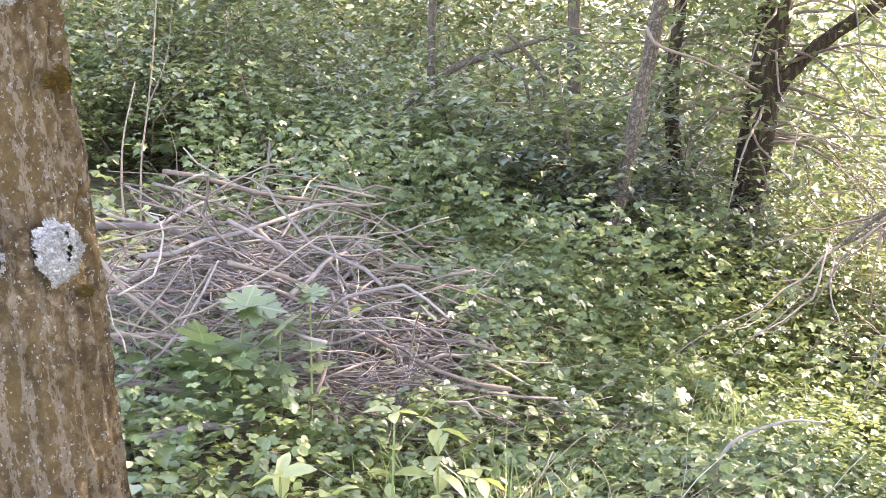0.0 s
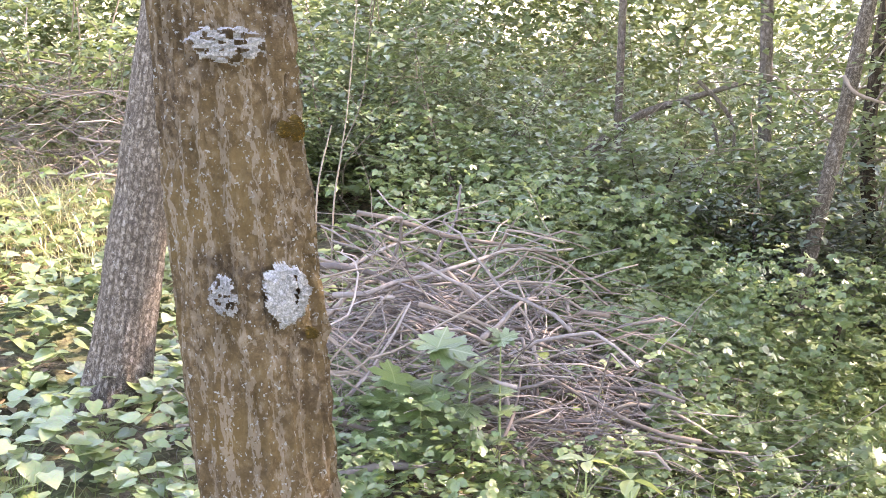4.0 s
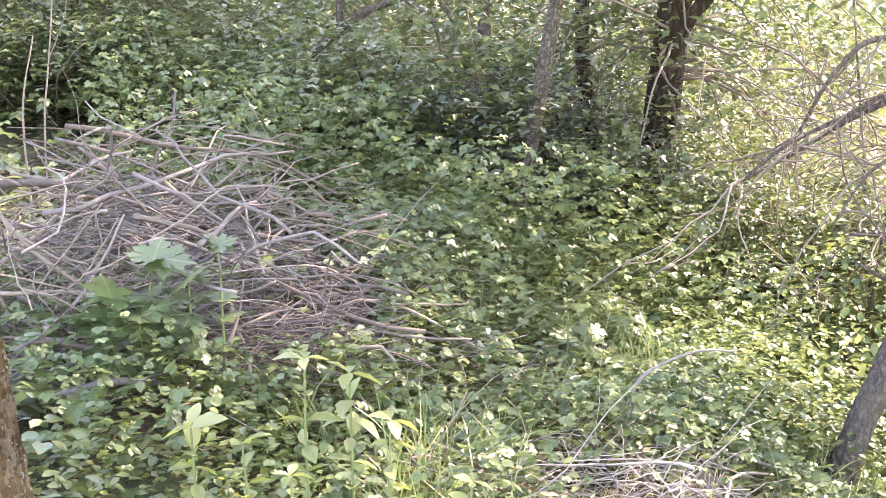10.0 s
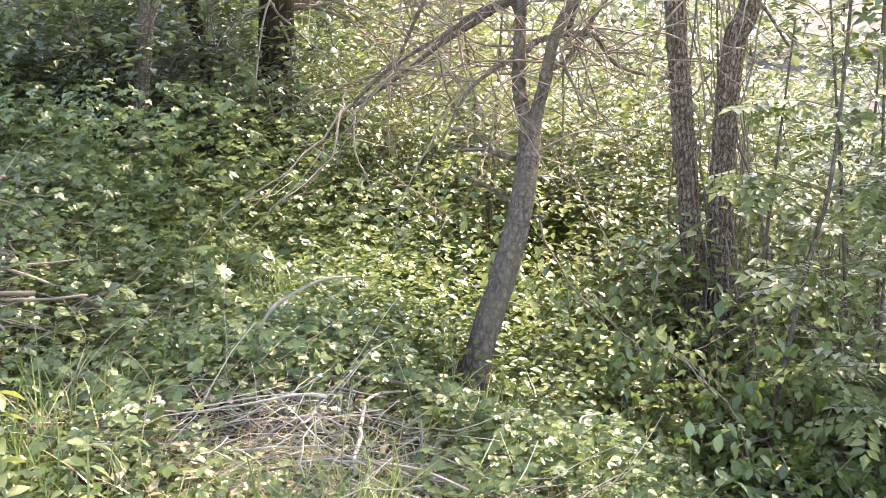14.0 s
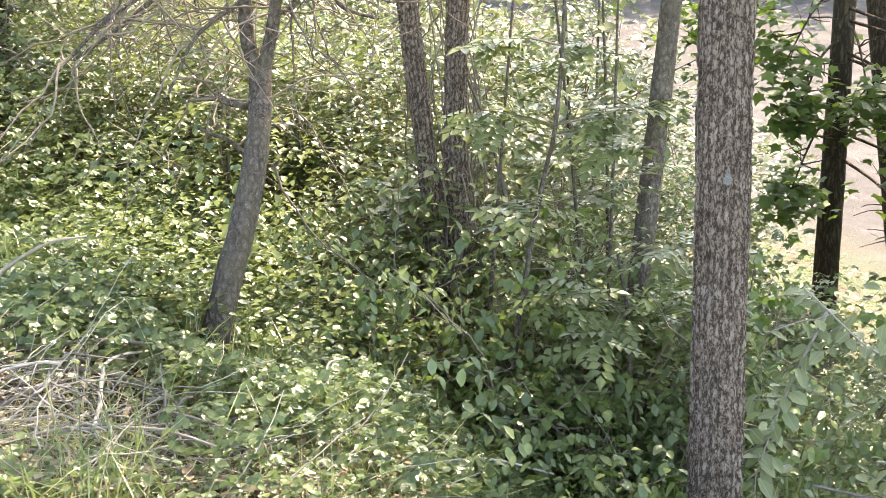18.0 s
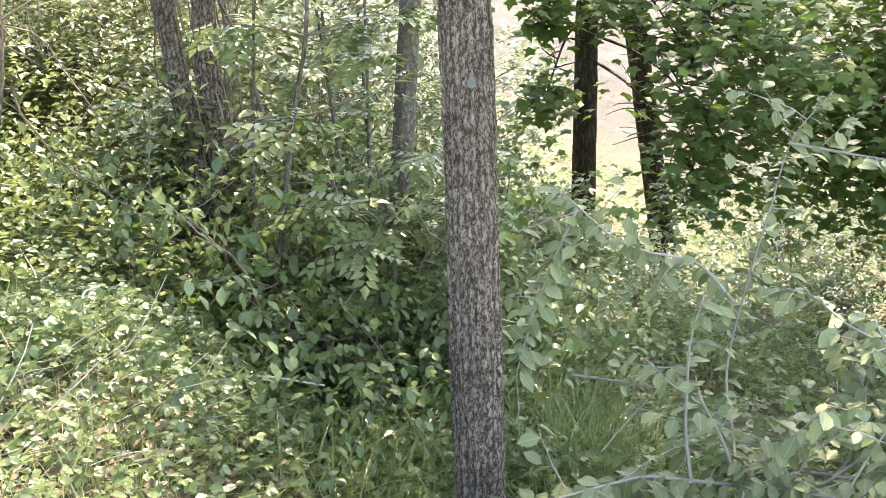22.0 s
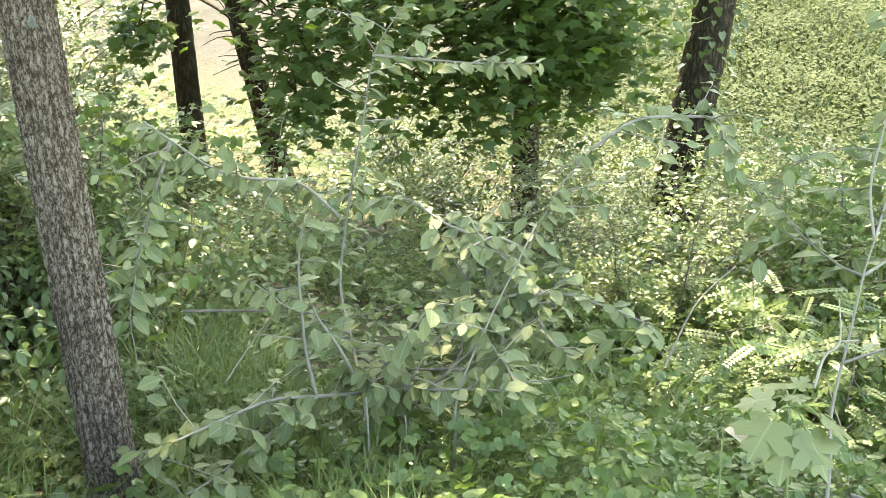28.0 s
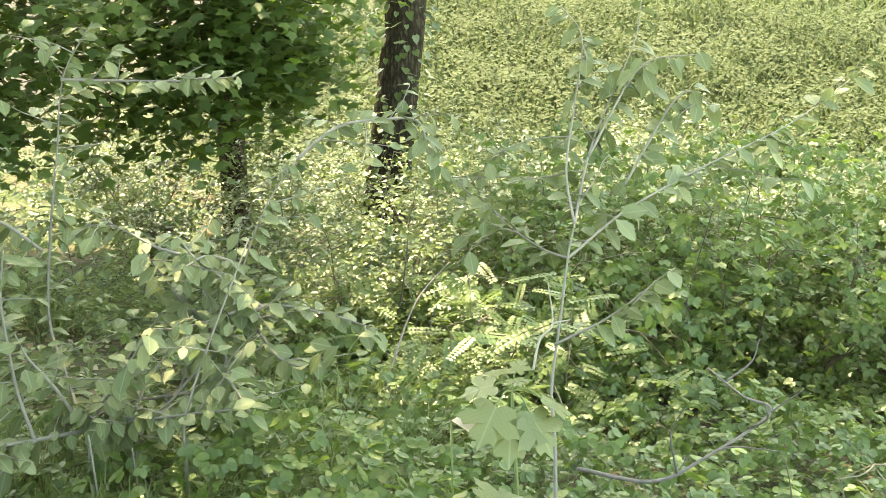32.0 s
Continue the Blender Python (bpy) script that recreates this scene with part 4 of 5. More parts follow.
for pts, r in (([(0.12, 0.05, 1.4), (0.45, -0.1, 1.9), (0.9, -0.3, 2.3), (1.5, -0.5, 2.9)], 0.06), ([(-0.1, 0.1, 0.1), (-0.35, 0.15, 0.8), (-0.45, 0.2, 1.7), (-0.3, 0.3, 3.2)], 0.07)):
    h = Heap()
    wv = smooth_path(pts, 12)
    tube(h, wv, np.linspace(r, r * 0.6, len(wv)), 12, 0.06)
    part("limb", h, BARK_DARK, dark_tree)


# ---- shrubs ----
def shrub(name, label, at, height, spread, leaves, leaf, mat, shape=SCALE, stems=9, stem_mat=TWIG_BROWN, droop=(-0.55, 0.15)):
    """A shrub: crooked stems, side shoots and leaves that lie in loose tiers."""
    root = thing(name, label, "shrub", at, "shrubs")
    f = Heap()
    tips = []
    for k in range(stems):
        a = RNG.uniform(0, 6.28)
        w = wander((0.1 * math.cos(a), 0.1 * math.sin(a), -0.1), (spread / height * 0.6 * math.cos(a), spread / height * 0.6 * math.sin(a), 1), height * RNG.uniform(0.7, 1.1), 9, 0.13, 0.02)
        st = Heap()
        tube(st, w, np.linspace(0.011, 0.003, len(w)), 4, 0, False)
        for p in w[2:]:
            for q in range(3):
                s = wander(p, RNG.standard_normal(3) * (1, 1, 0.35), spread * RNG.uniform(0.25, 0.6), 3, 0.15)
                if q < 1:
                    tube(st, s, np.linspace(0.004, 0.0015, len(s)), 3, 0, False)
                tips += list(s[1:])
        part("stem", st, stem_mat, root)
    tips = np.array(tips)
    p = tips[RNG.integers(0, len(tips), leaves)] + RNG.standard_normal((leaves, 3)) * (0.055, 0.055, 0.03)
    strew(f, shape, p, U(0, 6.28, leaves), U(*droop, leaves), U(-0.35, 0.35, leaves), U(0.6, 1.35, leaves) * leaf)
    part("foliage", f, mat, root)
    return root


def put(proto, x, y, size, turn, tall=1.0, sink=0.0):
    m = Matrix.Translation((x, y, float(gz(x, y)) - sink)) @ Matrix.Rotation(turn, 4, "Z") @ Matrix.Diagonal((size, size, size * tall, 1))
    return copy_thing(proto, m)


def at_ground(x, y):
    return (x, y, float(gz(x, y)))


PROTOS = [
    shrub("shrub", "leafy green shrub with small pale leaves", at_ground(-0.9, 8.3), 1.5, 1.2, 3300, 0.06, SHRUB, stems=5),
    shrub("shrub", "dense green bramble bush with arching stems", at_ground(0.2, 8.8), 1.2, 1.4, 1900, 0.085, BRAMBLE, TREFOIL, stems=5),
    shrub("shrub", "tall thin green shrub with yellowish leaves", at_ground(3.6, 8.8), 2.1, 1.0, 2400, 0.058, YELLOWISH, stems=5),
    shrub("shrub", "dusky dark green bush with bluish leaves", at_ground(0.75, 8.9), 1.1, 1.1, 2400, 0.065, DUSKY, stems=5),
    shrub("shrub", "tall dense green hazel-like shrub with broad leaves", at_ground(4.9, 6.3), 2.6, 1.3, 3300, 0.08, SHRUB, stems=6),
]


def thickets():
    rg = random.Random(5)
    spots = []
    # the green wall behind the clearing
    for k in range(36):
        x, y = rg.uniform(-5.5, 3.6), rg.uniform(8.6, 13.5)
        spots.append((x, y, rg.choice([0, 0, 1, 0, 4]), rg.uniform(0.75, 1.3)))
    # sunlit slope
    for k in range(18):
        x, y = rg.uniform(3.2, 7.5), rg.uniform(7.4, 12.5)
        spots.append((x, y, rg.choice([2, 0, 2, 1]), rg.uniform(0.7, 1.2)))
    for k in range(9):
        x, y = rg.uniform(4.6, 8.6), rg.uniform(7.0, 10.5)
        spots.append((x, y, 4, rg.uniform(0.9, 1.2)))
    # shaded thicket by the vine tree
    for k in range(11):
        x, y = rg.uniform(3.5, 5.8), rg.uniform(4.5, 6.8)
        spots.append((x, y, rg.choice([0, 1, 2]), rg.uniform(0.55, 0.85)))
    # below the maples and along the field's edge
    for k in range(24):
        x, y = rg.uniform(6.2, 12.5), rg.uniform(0.6, 6.6)
        spots.append((x, y, rg.choice([0, 1, 2, 2]), rg.uniform(0.5, 0.9)))
    for k in range(24):
        x, y = rg.uniform(8.0, 15.0), rg.uniform(-3.0, 3.0)
        spots.append((x, y, rg.choice([0, 4, 2, 1]), rg.uniform(0.5, 0.85)))
    for x, y in ((0.5, 8.6), (1.1, 8.9), (0.9, 9.5), (1.7, 9.0)):
        spots.append((x, y, 3, rg.uniform(0.8, 1.1)))
    for k in range(16):
        x, y = rg.uniform(10.8, 14.2), rg.uniform(-3.5, 2.4)
        spots.append((x, y, rg.choice([0, 4, 0]), rg.uniform(0.6, 0.95)))
    for k in range(9):
        a, r = math.radians(rg.uniform(20, 36)), rg.uniform(7.6, 10.0)
        spots.append((r * math.sin(a), r * math.cos(a), rg.choice([2, 2, 0]), rg.uniform(0.8, 1.15)))
    for x, y, k, s in spots:
        bearing = math.degrees(math.atan2(x - 0.3, y))
        if x > 5.6 and 44 < bearing < 55 and y < 8.5:
            continue
        if 9.0 < bearing < 15.0 and 6.0 < math.hypot(x, y) < 11.0 and k != 3:
            continue
        if 29 < bearing < 36 and 4.0 < math.hypot(x, y) < 7.2:
            continue
        put(PROTOS[k], x, y, s, rg.uniform(0, 6.28), rg.uniform(0.85, 1.2), 0.05)


thickets()
BROAD_BUSH = shrub("shrub", "leafy green bush with broad oval leaves in the shade", at_ground(3.45, 4.75), 1.25, 0.85, 700, 0.068, HERB, OVAL, 7, droop=(-1.25, -0.2))
SMALL_BUSH = shrub("shrub", "light bush with small three-part leaves", at_ground(3.9, 4.3), 1.2, 0.95, 700, 0.085, FRESH, TREFOIL_FINE, 6, droop=(-1.1, 0.0))
for k, (x, y, size) in enumerate(((3.1, 4.72, 0.8), (3.75, 4.55, 0.95), (3.5, 5.2, 1.0), (4.0, 5.0, 1.05), (4.15, 4.45, 0.95), (4.1, 5.45, 1.1), (3.3, 4.2, 0.55), (3.75, 4.0, 0.6), (4.4, 4.0, 0.8), (4.6, 4.9, 1.0), (3.05, 5.4, 0.6))):
    put(BROAD_BUSH if k % 3 else SMALL_BUSH, x, y, size, 1.7 * k, 1.0, 0.03)

FRESH_BUSH = shrub("shrub", "waist-high bush of fresh green leaves before the meadow", at_ground(8.4, 0.4), 1.7, 1.2, 1700, 0.085, FRESH, TREFOIL_FINE, 7, droop=(-1.0, 0.1))
rg_bush = random.Random(8)
for k in range(20):
    put(FRESH_BUSH, rg_bush.uniform(7.4, 10.2), rg_bush.uniform(-3.4, 1.7), rg_bush.uniform(0.75, 1.15), 2.1 * k, 1.0, 0.05)


# ---- undergrowth ----
def area(n, x0, x1, y0, y1):
    """Random points in a patch whose rim is ragged."""
    x, y = U(x0 - 0.4, x1 + 0.4, n), U(y0 - 0.4, y1 + 0.4, n)
    rim = np.minimum(np.minimum(x - x0, x1 - x), np.minimum(y - y0, y1 - y)) + 0.4
    k = rim > 1.3 * RNG.random(n) * lump(x, y, 1.0, 0.9)
    return x[k], y[k]


def carpet(name, label, shape, mat, n, box, size, high, keep=None, tilt=(-0.6, 0.2), kind="stuff", category="undergrowth"):
    x, y = area(n, *box)
    if keep is not None:
        k = keep(x, y)
        x, y = x[k], y[k]
    n = len(x)
    h = Heap()
    hump = 0.35 + 0.9 * lump(x, y, 0.9, 1.7)
    z = gz(x, y) + high[0] + (high[1] - high[0]) * hump * np.sqrt(RNG.random(n))
    strew(h, shape, np.stack([x, y, z], -1), U(0, 6.28, n), U(*tilt, n), U(-0.35, 0.35, n), U(0.65, 1.35, n) * size)
    return tagged(part(name, h, mat), label, category, kind=kind)


def sunny(x, y):
    """Half of the points inside the sunny patch of straw and twigs are left out."""
    return (RNG.random(len(x)) > 0.6) | (((x - 1.5) / 1.3) ** 2 + ((y - 3.8) / 1.0) ** 2 > 1.0)


def off_path(x, y):
    return (x * x + y * y > 2.2) & clear(x, y)


def clear(x, y):
    """Leaves the brush heaps and the dead branch uncovered."""
    return (((x + 0.85) / 0.95) ** 2 + ((y - 5.05) / 0.95) ** 2 > 1.0) & (((x - 1.1) / 0.75) ** 2 + ((y - 3.95) / 0.45) ** 2 > 0.8 * RNG.random(len(x)) ** 0.5)


carpet("ground_ivy", "carpet of broad pale green ground ivy leaves", HEART, IVY, 10000, (-4.6, 0.1, 2.2, 7.4), 0.08, (0.02, 0.2), lambda x, y: (x < -0.95 - 0.1 * (y - 4) + 0.3 * lump(x, y, 1, 3)) & clear(x, y))
carpet("bramble_cover", "low bramble leaves covering the slope", TREFOIL_FINE, BRAMBLE, 22000, (-0.6, 7.0, -2.6, 7.2), 0.055, (0.03, 0.36), lambda x, y: off_path(x, y) & sunny(x, y) & (lump(x, y, 0.8, 0.4) > 0.25) & (x > 2.2))
carpet("bramble_cover", "low small-leaved brambles in the clearing", TREFOIL_FINE, BRAMBLE, 10000, (-0.6, 2.4, 2.2, 7.2), 0.05, (0.02, 0.30), lambda x, y: off_path(x, y) & sunny(x, y) & (lump(x, y, 0.8, 0.4) > 0.25))
carpet("bramble_cover", "low bramble leaves between the shrubs", TREFOIL, BRAMBLE, 15000, (-5, 13, -3, 13), 0.10, (0.03, 0.45), lambda x, y: (x * x + y * y > 36))
carpet("small_weeds", "fine small-leaved weeds among the brambles", kite(0.30), SHRUB, 42000, (-0.8, 8.0, -2.6, 8.8), 0.042, (0.02, 0.30), lambda x, y: off_path(x, y) & (lump(x, y, 1.1, 2.2) > 0.35) & sunny(x, y))
carpet("small_weeds", "pale small-leaved weeds before the brush heap", kite(0.36), YELLOWISH, 10000, (-1.3, 0.6, 2.2, 4.7), 0.036, (0.01, 0.13), lambda x, y: off_path(x, y) & (lump(x, y, 1.3, 1.2) > 0.25), (-0.35, 0.2))
carpet("bramble_leaves", "three-part bramble leaves covering the clearing", TREFOIL_ROUND, HERB, 22000, (-0.5, 3.2, 4.3, 7.4), 0.050, (0.03, 0.40), lambda x, y: clear(x, y) & (np.hypot(x - 2.0, y - 4.9) > 0.3), (-0.75, 0.3))
carpet("bramble_leaves", "tall bramble leaves rising towards the bushes", TREFOIL_FINE, HERB, 21000, (-3.2, 2.6, 6.6, 9.4), 0.060, (0.05, 0.80), lambda x, y: (lump(x, y, 1.1, 1.4) > 0.25) & (np.hypot(x - 1.0, y - 7.9) > 0.5) & (x > -0.2 * y), (-0.9, 0.3))
carpet("bramble_leaves", "bramble leaves growing through the brush heap", TREFOIL_ROUND, HERB, 4200, (-1.3, 0.5, 3.8, 5.2), 0.055, (0.03, 0.34), lambda x, y: lump(x, y, 1.7, 2.6) > 0.36, (-0.7, 0.3))
carpet("bramble_leaves", "sunlit bramble leaves on the slope", TREFOIL_FINE, HERB, 12000, (1.7, 4.8, 3.2, 7.0), 0.06, (0.03, 0.34), lambda x, y: (lump(x, y, 1.3, 0.8) > 0.28) & (np.hypot(x - 2.0, y - 4.9) > 0.25), (-0.7, 0.3))
carpet("slope_weeds", "small pale weeds on the sunny slope", kite(0.36), YELLOWISH, 26000, (1.8, 6.5, 5.0, 9.0), 0.042, (0.03, 0.6), lambda x, y: lump(x, y, 1.2, 3.1) > 0.3, (-0.5, 0.3))
carpet("small_weeds", "low small-leaved herbs filling the gaps between brambles", kite(0.38), HERB, 45000, (-0.6, 4.4, 3.2, 8.4), 0.034, (0.01, 0.2), clear, (-0.5, 0.4))
carpet("leaf_litter", "bleached dead leaves caught in the dry grass", kite(0.3), LITTER, 3800, (0.4, 2.9, 2.9, 4.9), 0.045, (0.02, 0.16), clear, (-0.5, 0.5))
carpet("leaf_litter", "dry brown fallen leaves on the soil", SCALE, LITTER, 9000, (-5, 7, 1, 10), 0.06, (0.0, 0.02), None, (-0.2, 0.3))


def grasses(name, label, mat, n, box, size, keep, w=0.009):
    x, y = area(n, *box)
    k = keep(x, y)
    x, y = x[k], y[k]
    h = Heap()
    for bend, lo, hi in ((0.35, 0, 0.33), (0.75, 0.33, 0.66), (1.2, 0.66, 1.01)):
        pick = RNG.random(len(x))
        s = (pick >= lo) & (pick < hi)
        m = int(s.sum())
        strew(h, grass_shape(w, bend), np.stack([x[s], y[s], gz(x[s], y[s])], -1), U(0, 6.28, m), U(-0.35, 0.35, m), U(-0.3, 0.3, m), U(0.5, 1.3, m) * size)
    tagged(part(name, h, mat), label, "grass", kind="stuff")


carpet("bramble_leaves", "broad fresh bramble leaves beside the saplings", TREFOIL_ROUND, FRESH, 21000, (2.9, 9.4, -2.8, 2.6), 0.074, (0.04, 0.44), lambda x, y: lump(x, y, 1.6, 0.7) > 0.28, (-0.95, 0.1))
carpet("thicket_leaves", "rounded green leaves of low shrubs in the shade", OVAL, HERB, 6500, (2.6, 5.4, 3.5, 6.2), 0.055, (0.05, 0.85), lambda x, y: (lump(x, y, 1.0, 3.3) > 0.35) & (np.hypot(x - 2.0, y - 4.9) > 0.7), tilt=(-1.1, -0.1))
carpet("bramble_buds", "tiny pale flower buds above the brambles", kite(0.5), PALE, 1500, (3.2, 7.0, -2.4, 1.6), 0.016, (0.3, 0.5), lambda x, y: lump(x, y, 2.6, 1.9) > 0.62, (-0.6, 0.6))
grasses("grass", "tufts of long arching green grass", GRASS, 11000, (0.0, 2.6, 3.0, 7.2), 0.34, lambda x, y: (lump(x, y, 1.4, 5.1) > 0.62) & clear(x, y))
grasses("grass", "tall green grass under the saplings", GRASS, 12000, (2.4, 6.2, 0.6, 4.4), 0.34, lambda x, y: (lump(x, y, 1.2, 2.4) > 0.66) & off_path(x, y))
grasses("grass", "bright green grass at the cherry sapling's foot", GRASS, 14000, (2.6, 4.2, 1.5, 3.4), 0.34, lambda x, y: lump(x, y, 0.9, 4.0) > 0.35)
grasses("grass", "dry straw and grass blades in the sunny patch", DRYGRASS, 4000, (0.2, 2.6, 3.0, 4.8), 0.26, lambda x, y: lump(x, y, 1.2, 2.0) > 0.4)
grasses("grass", "straw-coloured dry grass on the bank", DRYGRASS, 5000, (-5.2, -2.6, 6.3, 8.6), 0.28, lambda x, y: lump(x, y, 0.7, 1.0) > 0.3)
grasses("grass", "thin green grass between ivy and brush", GRASS, 9000, (-2.6, 0.4, 2.6, 4.6), 0.2, lambda x, y: (lump(x, y, 1.3, 3.0) > 0.55) & clear(x, y))
grasses("meadow", "tall sunlit meadow grass beyond the trees", MEADOW, 22000, (12.5, 26, -9, 7), 0.55, lambda x, y: x > 12.8 + lump(x, y, 0.4, 1), 0.04)
carpet("meadow_weeds", "yellow-green weeds along the field", kite(0.36), MEADOW, 75000, (11.5, 22, -9, 8), 0.06, (0.1, 0.9), tilt=(-0.5, 0.1))


# ---- brush and deadwood ----
def stick(points, r0, r1, mat, name="stick", parent=None, n=6, sides=7, o=(0, 0, 0)):
    w = smooth_path(np.array(points, float) - np.array(o), n)
    h = Heap()
    tube(h, w, np.linspace(r0, r1, len(w)), sides, 0.06)
    return part(name, h, mat, parent)


def brush_pile(label, centre, size, count, high, seed, mats, longest=1.0):
    cx, cy = centre
    o = np.array(at_ground(cx, cy))
    root = thing("brush_pile", label, "brush pile", o, "brush piles")
    rg = np.random.default_rng(seed)
    for k in range(count):
        a = rg.uniform(0, 6.28)
        q = math.sqrt(rg.random())
        p = np.array([size[0] * q * math.cos(a), size[1] * q * math.sin(a), 0])
        top = high * (1 - q ** 2)
        p[2] = float(gz(cx + p[0], cy + p[1])) - o[2] + top * rg.uniform(0.1, 1.0) + 0.03
        turn = rg.normal(0.0, 0.95) + (0 if rg.random() < 0.55 else 1.3)
        way = np.array([math.cos(turn), math.sin(turn) * 0.7, rg.normal(0.0, 0.30 if longest > 0.9 else 0.08)])
        ln = rg.uniform(0.4, 1.4) * longest
        w = wander(p - way / np.linalg.norm(way) * ln / 2, way, ln, 9, 0.16, 0.006)
        floor = gz(cx + w[:, 0], cy + w[:, 1]) - o[2] + 0.01
        w[:, 2] = np.clip(w[:, 2], floor, floor + top + (0.16 if longest > 0.9 else 0.05))
        if cx > -1 and w[:, 0].min() + cx < -1.65:
            continue
        r = (0.003 + 0.010 * rg.random() ** 2.8) * (0.4 + 0.6 * longest)
        h = Heap()
        tube(h, w, np.linspace(r, r * 0.45, len(w)), 6, 0.05)
        if rg.random() < 0.55:
            for q2 in range(rg.integers(1, 4)):
                s = wander(w[rg.integers(2, 8)], way + 0.9 * rg.standard_normal(3), ln * rg.uniform(0.2, 0.45), 5, 0.12)
                tube(h, s, np.linspace(r * 0.5, r * 0.2, len(s)), 4)
        part("branch", h, mats[k % len(mats)], root)
    return root


brush_pile("heap of dry grey cut branches and twigs", (-0.85, 5.2), (0.95, 1.0), 420, 0.62, 3, [TWIG, TWIG_BROWN])
brush_pile("heap of dry brown twigs beyond the bank", (-3.7, 8.5), (1.0, 0.7), 190, 0.95, 4, [TWIG, TWIG_BROWN])
brush_pile("low scatter of bleached dead twigs in the grass", (1.1, 3.95), (0.85, 0.45), 110, 0.26, 5, [TWIG_PALE, TWIG, TWIG], 0.6)
brush_pile("small tangle of dry grey twigs beside brambles", (4.15, -0.62), (0.3, 0.3), 90, 0.72, 6, [TWIG, TWIG_BROWN], 0.5)


def fine_twigs(label, centre, size, high, n, mat=TWIG_BROWN):
    """The matted small twigs that fill a heap of brush."""
    cx, cy = centre
    h = Heap()
    for k in range(n):
        a, q = RNG.uniform(0, 6.28), math.sqrt(RNG.random())
        x, y = cx + size[0] * q * math.cos(a), cy + size[1] * q * math.sin(a)
        w = wander((x, y, float(gz(x, y)) + 0.02 + high * (1 - q * q) * RNG.random()), RNG.standard_normal(3) * (1, 0.8, 0.25), RNG.uniform(0.2, 0.6), 5, 0.16)
        w[:, 2] = np.maximum(w[:, 2], gz(w[:, 0], w[:, 1]) + 0.005)
        r = RNG.uniform(0.0012, 0.0035)
        tube(h, w, np.linspace(r, r * 0.5, len(w)), 3, 0, False)
    tagged(part("fine_twigs", h, mat), label, "twigs", kind="stuff")


fine_twigs("matted fine dry twigs filling the brush heap", (-0.8, 5.1), (1.0, 1.05), 0.40, 700, TWIG)
fine_twigs("thin dry twigs trailing out of the brush heap", (-0.1, 4.9), (0.75, 0.8), 0.3, 380, TWIG)
fine_twigs("matted fine dry twigs beyond the bank", (-3.85, 8.4), (1.1, 0.8), 0.8, 700)
fine_twigs("thin dead twigs strewn over the grass", (1.1, 3.95), (1.1, 0.7), 0.2, 600, TWIG_PALE)


def loose_branch(label, ways, radius, mat, name="dead_branch"):
    o = np.array(ways[0][0])
    root = thing(name, label, "branch", o, "dead branches")
    for k, pts in enumerate(ways):
        stick(pts, radius * (1 if k == 0 else 0.6), radius * (0.45 if k == 0 else 0.25), mat, "stem" if k == 0 else "side_branch", root, 8, 8, o)
    return root


loose_branch("pale upright dead branch sticking out of the brush", [[(-0.94, 5.39, 0.30), (-0.88, 5.66, 0.67), (-0.83, 5.89, 0.79), (-0.82, 6.01, 0.95)], [(-0.86, 5.8, 0.74), (-0.75, 5.7, 0.72), (-0.66, 5.65, 0.66)]], 0.011, TWIG)
loose_branch("thick grey cut branch lying on the brush", [[(-1.55, 5.3, 0.66), (-1.18, 5.25, 0.66), (-0.95, 5.25, 0.58), (-0.65, 5.25, 0.50)], [(-1.2, 5.25, 0.67), (-1.05, 5.4, 0.74), (-0.95, 5.5, 0.75)]], 0.017, TWIG)
loose_branch("thin arching dead stem beside the brush", [[(-0.33, 4.85, -0.05), (-0.38, 5.1, 0.25), (-0.36, 5.2, 0.38), (-0.27, 5.3, 0.44), (-0.1, 5.4, 0.42)]], 0.008, TWIG)
loose_branch("long grey fallen branch on the ground", [[(-1.0, 3.9, 0.20), (-0.81, 4.0, 0.22), (-0.68, 4.1, 0.18), (-0.50, 4.2, 0.12), (-0.29, 4.3, 0.06), (-0.12, 4.3, 0.02)], [(-0.5, 4.2, 0.12), (-0.42, 4.35, 0.3), (-0.4, 4.5, 0.42)]], 0.016, TWIG)
loose_branch("grey broken stump standing among weeds", [[(-0.15, 4.94, -0.12), (-0.16, 4.97, 0.05), (-0.17, 4.99, 0.17)]], 0.022, TWIG, "stump")
loose_branch("thin bare branch reaching over the weeds", [[(-0.35, 5.43, 0.27), (-0.10, 5.63, 0.22), (0.13, 5.81, 0.13), (0.32, 5.97, 0.02)], [(0.0, 5.7, 0.18), (0.12, 5.68, 0.24), (0.2, 5.6, 0.2)]], 0.007, TWIG)
loose_branch("bleached forked dead branch lying over grass", [
    [(1.05, 4.56, -0.33), (1.10, 4.45, -0.33), (1.17, 4.43, -0.35), (1.37, 4.34, -0.39), (1.52, 4.26, -0.47), (1.60, 4.19, -0.56), (1.65, 4.13, -0.76)],
    [(1.16, 4.39, -0.34), (1.22, 4.29, -0.46), (1.27, 4.21, -0.54), (1.36, 4.10, -0.60)],
    [(1.05, 4.56, -0.31), (0.85, 4.49, -0.26), (0.69, 4.41, -0.25), (0.57, 4.32, -0.28), (0.46, 4.23, -0.26)],
    [(1.09, 4.55, -0.30), (1.28, 4.51, -0.31), (1.46, 4.46, -0.33), (1.65, 4.41, -0.40), (1.73, 4.38, -0.50)],
    [(1.05, 4.50, -0.30), (1.03, 4.52, -0.12), (1.10, 4.53, 0.0), (1.28, 4.52, 0.08), (1.42, 4.48, 0.09)]], 0.016, TWIG_LIGHT)
